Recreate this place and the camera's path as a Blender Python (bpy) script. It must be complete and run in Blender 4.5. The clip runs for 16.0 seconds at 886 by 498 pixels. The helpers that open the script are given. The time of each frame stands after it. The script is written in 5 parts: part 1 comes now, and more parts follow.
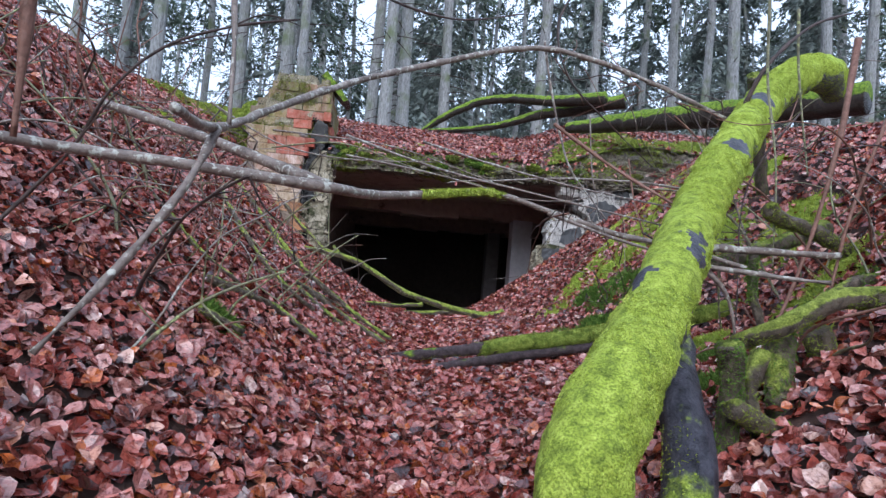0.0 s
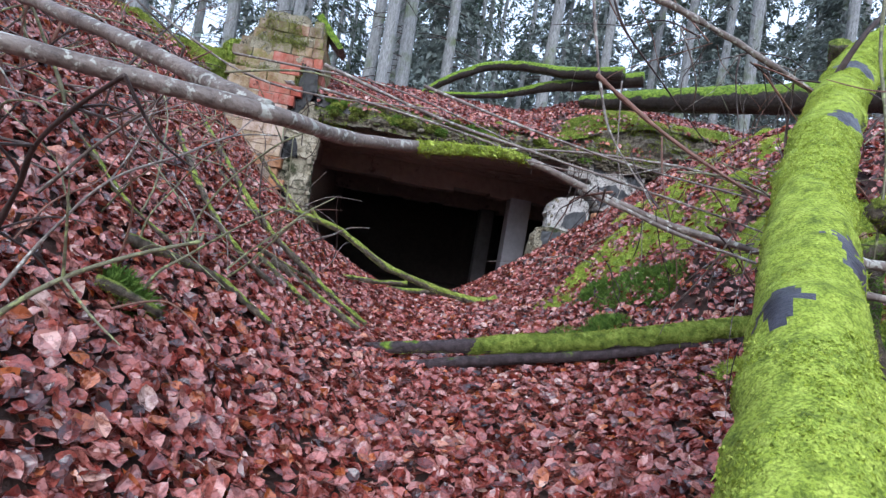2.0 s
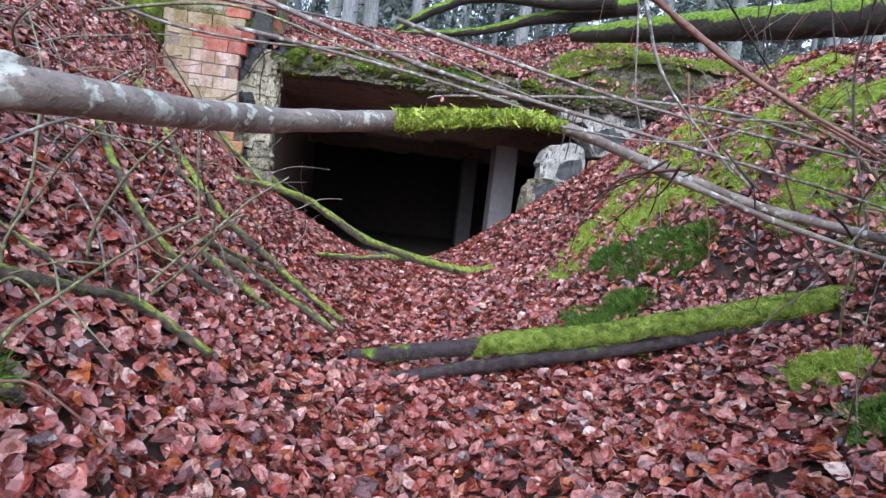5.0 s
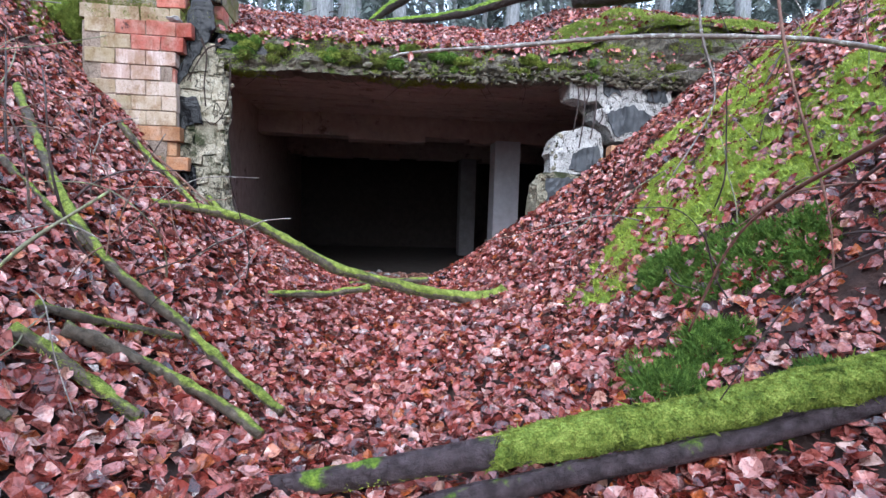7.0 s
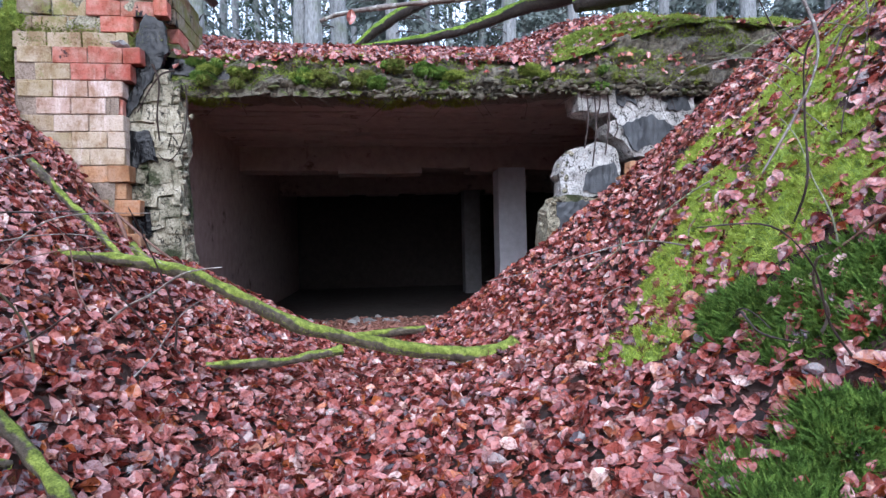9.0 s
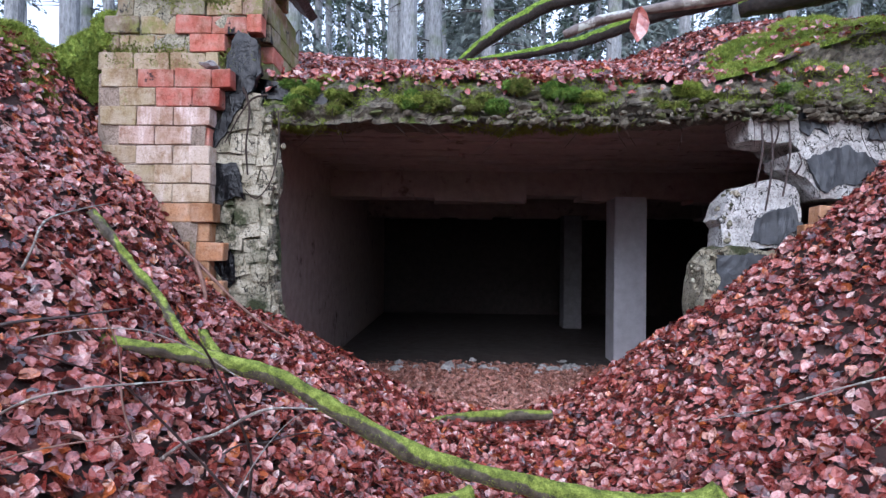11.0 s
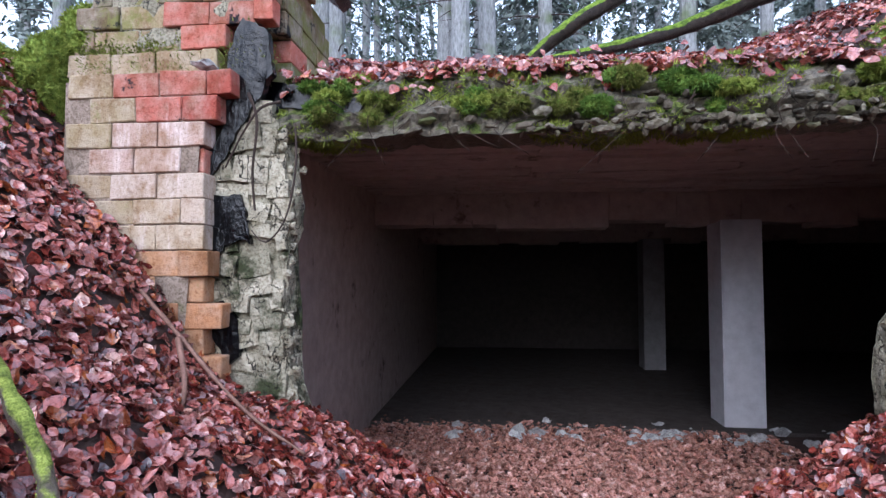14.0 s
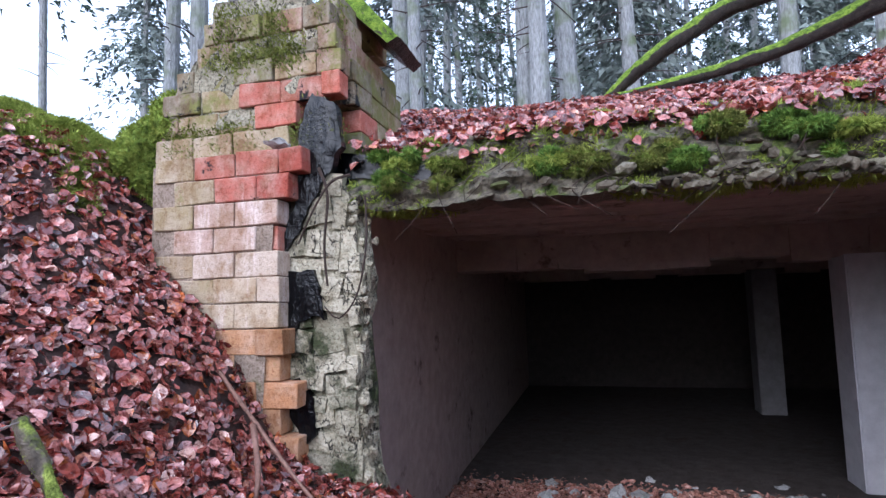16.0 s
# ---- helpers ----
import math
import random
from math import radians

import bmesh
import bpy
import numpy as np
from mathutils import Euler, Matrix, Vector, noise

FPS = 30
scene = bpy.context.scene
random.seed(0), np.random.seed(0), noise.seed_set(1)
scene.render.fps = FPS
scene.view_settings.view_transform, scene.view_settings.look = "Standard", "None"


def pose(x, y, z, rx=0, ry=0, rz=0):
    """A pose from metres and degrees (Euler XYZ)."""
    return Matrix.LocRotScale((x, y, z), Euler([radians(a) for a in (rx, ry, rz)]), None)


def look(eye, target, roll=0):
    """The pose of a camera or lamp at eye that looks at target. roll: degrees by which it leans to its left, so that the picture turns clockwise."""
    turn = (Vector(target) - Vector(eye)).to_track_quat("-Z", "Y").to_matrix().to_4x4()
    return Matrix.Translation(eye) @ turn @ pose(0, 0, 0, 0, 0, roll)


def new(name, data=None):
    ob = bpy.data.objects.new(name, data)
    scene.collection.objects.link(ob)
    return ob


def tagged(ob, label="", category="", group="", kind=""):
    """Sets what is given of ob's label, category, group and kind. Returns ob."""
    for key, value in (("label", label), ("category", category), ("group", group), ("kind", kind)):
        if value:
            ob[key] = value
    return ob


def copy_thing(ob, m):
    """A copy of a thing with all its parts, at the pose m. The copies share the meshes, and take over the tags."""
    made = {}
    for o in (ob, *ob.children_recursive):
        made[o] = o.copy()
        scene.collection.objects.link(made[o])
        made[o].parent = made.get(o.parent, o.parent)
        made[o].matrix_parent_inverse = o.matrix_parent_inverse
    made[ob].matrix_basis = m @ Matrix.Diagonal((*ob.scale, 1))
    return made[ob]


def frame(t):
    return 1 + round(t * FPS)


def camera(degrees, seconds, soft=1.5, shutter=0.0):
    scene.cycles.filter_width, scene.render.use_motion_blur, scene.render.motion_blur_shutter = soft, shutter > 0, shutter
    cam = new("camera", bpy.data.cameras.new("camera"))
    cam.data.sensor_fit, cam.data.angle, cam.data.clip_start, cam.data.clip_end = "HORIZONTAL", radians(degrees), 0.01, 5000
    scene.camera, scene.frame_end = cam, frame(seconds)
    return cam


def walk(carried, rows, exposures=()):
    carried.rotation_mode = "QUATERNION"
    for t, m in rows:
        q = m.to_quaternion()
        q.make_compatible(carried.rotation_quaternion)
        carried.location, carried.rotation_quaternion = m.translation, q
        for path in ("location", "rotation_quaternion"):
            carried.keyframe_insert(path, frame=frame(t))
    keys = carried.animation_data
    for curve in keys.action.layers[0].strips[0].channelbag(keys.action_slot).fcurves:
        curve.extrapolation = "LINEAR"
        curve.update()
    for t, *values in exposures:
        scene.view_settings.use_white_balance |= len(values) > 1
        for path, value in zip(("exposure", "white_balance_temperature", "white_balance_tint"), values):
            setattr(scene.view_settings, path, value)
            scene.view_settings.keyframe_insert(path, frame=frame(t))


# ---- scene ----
cam = camera(76.5, 16.0, 1.4)
PATH = [
    (0, (0.12, 0.29, 0.812), (0.09, 2.287, 0.92), 4.7),
    (0.5, (0.221, 0.612, 0.833), (0.289, 2.608, 0.93), 5.7),
    (1, (0.144, 0.695, 0.931), (0.231, 2.691, 1.019), 7.2),
    (1.5, (0.142, 0.775, 0.882), (0.227, 2.772, 0.936), 8.2),
    (2, (0.082, 0.976, 0.859), (0.105, 2.976, 0.876), 9.5),
    (2.5, (0.118, 1.159, 0.923), (0.043, 3.158, 0.943), 8.6),
    (3, (0.183, 1.205, 0.951), (0.062, 3.202, 0.939), 7.0),
    (3.5, (0.161, 1.314, 0.956), (0.072, 3.311, 0.877), 6.7),
    (4, (0.063, 1.49, 0.969), (0.022, 3.485, 0.83), 6.7),
    (4.5, (0.04, 1.56, 0.994), (0.089, 3.55, 0.796), 7.0),
    (4.7, (0.025, 1.572, 1.017), (0.114, 3.563, 0.847), 7.1),
    (6.8, (0.154, 2.709, 1.055), (0.248, 4.7, 0.891), 2.5),
    (7, (0.164, 2.767, 1.045), (0.25, 4.76, 0.901), 1.7),
    (7.5, (0.275, 3.031, 1.0), (0.352, 5.027, 0.911), 0.1),
    (8, (0.335, 3.176, 1.006), (0.402, 5.175, 0.981), -0.9),
    (8.2, (0.342, 3.205, 0.979), (0.419, 5.203, 0.95), -1.5),
    (10.3, (0.136, 4.222, 1.261), (0.024, 6.219, 1.283), 0.8),
    (10.5, (0.108, 4.267, 1.293), (-0.051, 6.261, 1.318), 1.0),
    (11, (-0.033, 4.348, 1.367), (-0.256, 6.336, 1.388), 0.6),
    (11.5, (-0.151, 4.397, 1.463), (-0.419, 6.378, 1.494), 0.6),
    (12, (-0.209, 4.444, 1.54), (-0.482, 6.424, 1.606), 0.5),
    (12.5, (-0.271, 4.652, 1.5), (-0.584, 6.625, 1.584), 0.6),
    (13, (-0.247, 5.056, 1.507), (-0.606, 7.023, 1.58), -0.1),
    (13.5, (-0.255, 5.217, 1.536), (-0.635, 7.179, 1.613), -0.1),
    (14, (-0.298, 5.44, 1.586), (-0.7, 7.397, 1.67), -0.1),
    (14.5, (-0.286, 5.616, 1.672), (-0.72, 7.565, 1.778), -0.6),
    (15, (-0.238, 5.676, 1.747), (-0.752, 7.606, 1.847), -1.0),
    (15.5, (-0.249, 5.651, 1.793), (-0.856, 7.553, 1.91), -1.4),
    (16, (-0.266, 5.605, 1.817), (-0.97, 7.468, 1.996), -1.7),
]
walk(cam, [(t, look(eye, target, roll)) for t, eye, target, roll in PATH], [(0, .6, 5450, 13), (1.2, .72, 5450, 13), (3.5, .85, 5450, 13), (7, 1.24, 5280, 12), (11, 1.0, 5280, 18), (12.8, .95, 5280, 17), (14.5, 1.2, 5280, 16), (15.2, 1.25, 5280, 16), (16, 1.1, 5290, 17)])

# ---- world, sun, exposure ----
world = bpy.data.worlds.new("world")
scene.world = world
world.use_nodes = True
wn = world.node_tree
sky = wn.nodes.new("ShaderNodeTexSky")
sky.sky_type = "NISHITA"
sky.sun_disc = False
sky.sun_elevation, sky.sun_rotation = radians(35), radians(185)
sky.air_density, sky.dust_density = 1.6, 4.0
sky_grey = wn.nodes.new("ShaderNodeMixRGB")
sky_grey.blend_type = "MIX"
sky_grey.inputs[0].default_value = 0.72
sky_grey.inputs[2].default_value = (6.3, 6.9, 7.8, 1)
wn.links.new(sky.outputs[0], sky_grey.inputs[1])
wn.links.new(sky_grey.outputs[0], wn.nodes["Background"].inputs[0])
wn.nodes["Background"].inputs[1].default_value = 0.15
sun = new("sun", bpy.data.lights.new("sun", "SUN"))
sun.data.energy, sun.data.angle, sun.data.color = 1.3, radians(50), (1.0, 0.98, 0.95)
sun.matrix_basis = look((-1, -6, 8.5), (0, 6, 0))

# ---- plan ----
AX = radians(5.5)
ORIGIN = Vector((-1.62, 8.08, 0))
UDIR = Vector((math.cos(AX), math.sin(AX), 0))
VDIR = Vector((-math.sin(AX), math.cos(AX), 0))
ROOM = Matrix.Translation(ORIGIN) @ Matrix.Rotation(AX, 4, "Z")


def local(x, y):
    """Place along (u) and behind (v) the broken front wall."""
    dx, dy = x - ORIGIN.x, y - ORIGIN.y
    return dx * UDIR.x + dy * UDIR.y, dx * VDIR.x + dy * VDIR.y


def ramp(t, *pairs):
    xs, ys = pairs[0::2], pairs[1::2]
    return float(np.interp(t, xs, ys))


def smooth(a, b, t):
    t = min(1.0, max(0.0, (t - a) / (b - a)))
    return t * t * (3 - 2 * t)


def soft_min(a, b, k=0.5):
    t = max(0.0, k - abs(a - b)) / k
    return min(a, b) - t * t * k * 0.25


def gully(x, y):
    zb = ramp(y, -9, -.6, 0, -.14, 2, .0, 3.3, .1, 4.5, .18, 5.6, .22, 6.5, .29, 7.5, .29, 8.2, .24, 8.9, .12, 9.8, 0)
    d = x - ramp(y, 0, .1, 5, .0, 8, -.1)
    if d < 0:
        w, s = ramp(y, 0, .7, 6, .8, 7.3, 1.1, 8.5, 1.15), .9
    else:
        w, s = ramp(y, 0, .8, 2.5, 1.2, 3.5, 2.5, 4.2, 3.2, 5.2, 2.0, 6.6, 1.5, 8, .75), .9
    rise = s * (math.sqrt(d * d + w * w) - w)
    edge = ramp(y, 4.4, 2.0, 5.4, 1.3)
    if d > edge:
        rise += ramp(y, 4.4, .55, 5.4, .35) * (d - edge) * smooth(8, 6, y)
    rise += .6 * smooth(-2.55, -3.2, x) * smooth(6.6, 7.9, y)
    by_wall = smooth(6.9, 7.7, y)
    rise += by_wall * (.17 * math.exp(-((x + 2.52) / .26) ** 2) - .14 * math.exp(-((x + 1.92) / .24) ** 2))
    return soft_min(zb + rise, 3.05 if d < 0 else ramp(y, 4, 2.25, 6, 2.6, 7.5, 3.05), .7)


def bumps(x, y):
    return .05 * noise.noise((x * .9, y * .9, 0)) + .025 * noise.noise((x * 2.7, y * 2.7, 3)) + .012 * noise.noise((x * 7, y * 7, 5))


def roof_height(u, v):
    p = 2.60 + ramp(v, .15, 0, .5, .12, 1.2, .44, 2.6, .98, 4, 1.08, 30, 1.25)
    return p + .12 * smooth(.5, -1.5, u) + .42 * smooth(2.9, 4.4, u)


def in_room(u, v):
    return -.55 < u < 8.2 and .2 < v < 9.25


def ground_height(x, y):
    u, v = local(x, y)
    far = smooth(14, 60, math.hypot(x, y - 6))
    if in_room(u, v):
        g = gully(x, y) * (1 - smooth(.0, 1.25, v))
        k = smooth(-.12, .05, u) * smooth(3.15, 2.9, u)
        return g * k * (1 - far) + bumps(x, y) * .25
    g = gully(x, y)
    if v > -.1 and not (-.55 < u < 8.2 and v < .5):
        k = smooth(-.1, .35, v)
        g = g * (1 - k) + (max(g, roof_height(u, v)) - .06) * k
    return g * (1 - far) + far * 3.6 + bumps(x, y) * (1 + 4 * far)


# ---- building helpers ----
def mesh_object(name, bm, material=None, smooth_shade=False):
    me = bpy.data.meshes.new(name)
    bm.to_mesh(me)
    bm.free()
    if material:
        me.materials.append(material)
    if smooth_shade:
        for p in me.polygons:
            p.use_smooth = True
    return new(name, me)


def part(name, bm, material, parent, label="", smooth_shade=False):
    ob = mesh_object(name, bm, material, smooth_shade)
    ob.parent = parent
    if label:
        ob["label"] = label
    return ob


def empty(name, m=None):
    ob = new(name)
    ob.matrix_basis = m if m else Matrix()
    return ob


def jitter_box(bm, lo, hi, amount=0.0, cuts=0, m=None, seed=0.0):
    """A box, cut into a grid and roughened."""
    made = bmesh.ops.create_cube(bm, size=1)
    vs = made["verts"]
    for v in vs:
        for i in range(3):
            v.co[i] = lo[i] if v.co[i] < 0 else hi[i]
    if cuts:
        bmesh.ops.subdivide_edges(bm, edges=list(bm.edges), cuts=cuts, use_grid_fill=True)
    vs = list(bm.verts)
    for v in vs:
        if amount:
            n = noise.noise_vector(v.co * 3.1 + Vector((seed, seed * .7, 0)))
            v.co += n * amount + noise.noise_vector(v.co * 11 + Vector((seed, 0, 0))) * amount * .5
        if m:
            v.co = m @ v.co
    return vs


def tube(bm, points, radii, sides=8, wobble=0.0, seed=0.0, step=None):
    """A branch through points: rings joined, with closed ends."""
    pts = [Vector(p) for p in points]
    fine, rad = [], []
    n = len(pts)
    for i in range(n - 1):
        p0, p1, p2, p3 = pts[max(i - 1, 0)], pts[i], pts[i + 1], pts[min(i + 2, n - 1)]
        steps = max(2, int((p2 - p1).length / max(.03, min(.05, 1.6 * radii[i]))))
        steps = min(steps, 26 if radii[i] < .3 else 8)
        if step:
            steps = max(2, int((p2 - p1).length / step))
        for k in range(steps):
            t = k / steps
            fine.append(.5 * ((2 * p1) + (p2 - p0) * t + (2 * p0 - 5 * p1 + 4 * p2 - p3) * t * t + (3 * p1 - p0 - 3 * p2 + p3) * t ** 3))
            rad.append(radii[i] + (radii[i + 1] - radii[i]) * t)
    fine.append(pts[-1])
    rad.append(radii[-1])
    rings = []
    up = Vector((0.13, .21, 1)).normalized()
    for i, p in enumerate(fine):
        d = (fine[min(i + 1, len(fine) - 1)] - fine[max(i - 1, 0)]).normalized()
        a = d.cross(up)
        if a.length < .05:
            a = d.cross(Vector((1, 0, 0)))
        a.normalize()
        b = a.cross(d)
        if wobble:
            p = p + noise.noise_vector(p * 6 + Vector((seed, 0, 0))) * wobble * .6
        ring = []
        for s in range(sides):
            q = 2 * math.pi * s / sides
            off = a * math.cos(q) + b * math.sin(q)
            r = rad[i]
            if wobble:
                r += wobble * noise.noise((p + off * r) * 14 + Vector((seed, 3, 0)))
            ring.append(bm.verts.new(p + off * r))
        rings.append(ring)
    for r0, r1 in zip(rings, rings[1:]):
        for s in range(sides):
            bm.faces.new((r0[s], r0[(s + 1) % sides], r1[(s + 1) % sides], r1[s]))
    bm.faces.new(rings[0][::-1])
    bm.faces.new(rings[-1])
    return fine, rad


# ---- materials ----
class Mat:
    """Small node builder."""

    def __init__(self, name, rough=.7, metal=0.0, spec=.5, world=False):
        self.m = bpy.data.materials.new(name)
        self.m.use_nodes = True
        self.t = self.m.node_tree
        self.b = self.t.nodes["Principled BSDF"]
        self.b.inputs["Roughness"].default_value = rough
        self.b.inputs["Metallic"].default_value = metal
        self.b.inputs["Specular IOR Level"].default_value = spec
        self.co = self.t.nodes.new("ShaderNodeTexCoord").outputs["Object"]
        if world:
            self.co = self.t.nodes.new("ShaderNodeNewGeometry").outputs["Position"]
        self.height = None

    def node(self, kind, **values):
        n = self.t.nodes.new(kind)
        for k, v in values.items():
            n.inputs[k].default_value = v
        return n

    def link(self, a, b):
        self.t.links.new(a, b)

    def noise(self, scale, detail=6, rough=.6, stretch=None, distort=0.0):
        n = self.node("ShaderNodeTexNoise", Scale=scale, Detail=detail, Roughness=rough, Distortion=distort)
        if stretch:
            mp = self.node("ShaderNodeMapping")
            mp.inputs["Scale"].default_value = stretch
            self.link(self.co, mp.inputs[0])
            self.link(mp.outputs[0], n.inputs["Vector"])
        else:
            self.link(self.co, n.inputs["Vector"])
        return n.outputs["Fac"]

    def ramp(self, fac, *stops):
        r = self.node("ShaderNodeValToRGB")
        els = r.color_ramp.elements
        while len(els) < len(stops):
            els.new(.5)
        for e, (p, c) in zip(els, stops):
            e.position = p
            e.color = (*c, 1) if len(c) == 3 else c
        self.link(fac, r.inputs[0])
        return r.outputs[0]

    def step(self, fac, a, b):
        r = self.node("ShaderNodeMapRange")
        r.inputs["From Min"].default_value, r.inputs["From Max"].default_value = a, b
        r.interpolation_type = "SMOOTHSTEP"
        self.link(fac, r.inputs["Value"])
        return r.outputs["Result"]

    def mix(self, fac, a, b, mode="MIX"):
        n = self.node("ShaderNodeMixRGB")
        n.blend_type = mode
        for i, val in ((0, fac), (1, a), (2, b)):
            if isinstance(val, (int, float)):
                n.inputs[i].default_value = val
            elif isinstance(val, tuple):
                n.inputs[i].default_value = (*val, 1)
            else:
                self.link(val, n.inputs[i])
        return n.outputs[0]

    def maths(self, op, a, b):
        n = self.node("ShaderNodeMath")
        n.operation = op
        for i, val in ((0, a), (1, b)):
            if isinstance(val, (int, float)):
                n.inputs[i].default_value = val
            else:
                self.link(val, n.inputs[i])
        return n.outputs[0]

    def up(self):
        g = self.node("ShaderNodeNewGeometry")
        s = self.node("ShaderNodeSeparateXYZ")
        self.link(g.outputs["Normal"], s.inputs[0])
        return s.outputs["Z"]

    def island(self):
        return self.node("ShaderNodeNewGeometry").outputs["Random Per Island"]

    def each(self):
        return self.node("ShaderNodeObjectInfo").outputs["Random"]

    def bump(self, fac, strength=.5, distance=.01):
        n = self.node("ShaderNodeBump", Strength=strength, Distance=distance)
        self.link(fac, n.inputs["Height"])
        if self.height:
            self.link(self.height, n.inputs["Normal"])
        self.height = n.outputs[0]
        return self

    def done(self, color, rough=None):
        self.link(color, self.b.inputs["Base Color"])
        if rough is not None:
            self.link(rough, self.b.inputs["Roughness"])
        if self.height:
            self.link(self.height, self.b.inputs["Normal"])
        return self.m


def make_soil():
    m = Mat("forest soil", .9)
    c = m.ramp(m.noise(9), (.3, (.022, .012, .009)), (.55, (.06, .03, .022)), (.75, (.10, .055, .04)))
    m.bump(m.noise(40), .8, .02)
    return m.done(c)


def make_leaf(name, per_object=False, dry=False):
    m = Mat(name, .3, 0, .7)
    r = m.each() if per_object else m.island()
    c = m.ramp(r, (0, (.035, .009, .007)), (.12, (.16, .027, .02)), (.27, (.31, .06, .04)), (.42, (.43, .125, .09)),
               (.55, (.52, .20, .165)), (.66, (.22, .036, .025)), (.77, (.56, .27, .225)), (.85, (.09, .02, .016)), (.94, (.50, .135, .035)), (1, (.66, .47, .40)))
    if dry:
        c = m.mix(.6, c, (.60, .36, .28))
    m.b.inputs["Coat Weight"].default_value = .0 if dry else .5
    m.b.inputs["Coat Roughness"].default_value = .12
    blot = m.noise(55, 4, .7)
    c = m.mix(m.step(blot, .46, .62), c, m.mix(1.0, c, (.46, .34, .33), "MULTIPLY"))
    m.bump(m.noise(150, 3), .35, .003).bump(m.noise(45, 2), .4, .006)
    return m.done(c, m.ramp(m.noise(25, 2), (.3, (.1,) * 3), (.7, (.36,) * 3)))


def make_moss(name, base=(.30, .40, .07), tip=(.52, .62, .13), dark=(.09, .13, .025)):
    m = Mat(name, .95, 0, .15)
    c = m.ramp(m.noise(22, 5), (.28, dark), (.46, base), (.68, tip))
    c = m.mix(m.step(m.noise(170, 3), .35, .6), m.mix(1.0, c, (.55, .6, .5), "MULTIPLY"), c)
    m.bump(m.noise(260, 4), .9, .012).bump(m.noise(60, 4), .7, .02)
    return m.done(c)


def make_mossy_bark(name, cover=.5, bark=((.035, .028, .022), (.10, .085, .07)), lean=.35, moss=((.06, .10, .016), (.20, .31, .035), (.38, .50, .06))):
    """Wet bark with moss that takes the upper sides."""
    m = Mat(name, .8, 0, .3)
    b = m.ramp(m.noise(30, 6), (.3, bark[0]), (.7, bark[1]))
    g = m.ramp(m.noise(30, 5), (.3, moss[0]), (.5, moss[1]), (.7, moss[2]))
    g = m.mix(m.step(m.noise(190, 3), .35, .6), m.mix(1.0, g, (.5, .55, .45), "MULTIPLY"), g)
    where = m.maths("ADD", m.maths("MULTIPLY", m.up(), lean), m.noise(4.5, 5, .65))
    k = m.step(where, .62 - cover * .5, .70 - cover * .5)
    m.bump(m.noise(220, 4), .9, .012).bump(m.noise(26, 5), .8, .02)
    return m.done(m.mix(k, b, g), m.mix(k, (.35,) * 3, (.95,) * 3))


def make_bark(name, lo, hi, spots=None, rough=.6):
    m = Mat(name, rough, 0, .4)
    c = m.ramp(m.noise(14, 6), (.3, lo), (.7, hi))
    if spots:
        c = m.mix(m.step(m.noise(38, 4), .55, .62), c, spots)
    c = m.mix(m.step(m.noise(90, 3), .3, .5), m.mix(1.0, c, (.6, .58, .56), "MULTIPLY"), c)
    m.bump(m.noise(60, 5), .6, .008)
    return m.done(c)


def make_spruce_bark():
    m = Mat("spruce bark", .9, 0, .2)
    c = m.ramp(m.noise(5, 6, .65, (6, 6, 1.4)), (.3, (.15, .15, .145)), (.5, (.29, .295, .29)), (.72, (.43, .44, .43)))
    c = m.mix(m.step(m.noise(.9, 4), .5, .66), c, (.16, .19, .11))
    m.bump(m.noise(9, 6, .65, (5, 5, 1.5)), .8, .03)
    return m.done(c)


def make_brick(name, tint, lime=.5, moss=.70, soot=.0):
    """Weathered brick: lime runs, worn spots, moss and soot stains of their own shape."""
    m = Mat(name, .88, 0, .2, True)
    c = m.ramp(m.each(), *tint)
    c = m.mix(m.step(m.noise(9, 6, .6), .38, .72), c, m.mix(.4, c, (.60, .50, .42)))
    runs = m.noise(2.6, 7, .68, (3.0, 3.0, .55))
    c = m.mix(m.step(runs, .66 - .2 * lime, .84 - .2 * lime), c, m.mix(.75, c, (.82, .71, .67)))
    c = m.mix(m.step(m.noise(70, 5, .7), .5, .72), c, m.mix(1.0, c, (.62, .56, .51), "MULTIPLY"))
    c = m.mix(m.step(m.noise(3.4, 6, .72, (1.6, 1.6, 1)), .44, .66), c, m.mix(1.0, c, (.62, .52, .40), "MULTIPLY"))
    c = m.mix(m.step(m.noise(11, 6, .75), .54, .66), c, m.mix(1.0, c, (.72, .62, .55), "MULTIPLY"))
    c = m.mix(m.step(m.maths("ADD", m.noise(3, 6), m.maths("MULTIPLY", m.noise(45, 3), .3)), moss, moss + .16), c, m.mix(.75, c, (.18, .19, .045)))
    if soot:
        c = m.mix(m.step(m.noise(6.5, 6, .7), .66 - soot * .2, .72 - soot * .2), c, (.02, .02, .022))
    m.bump(m.noise(130, 4), .6, .006).bump(m.noise(28, 5, .65), .7, .016)
    return m.done(c)


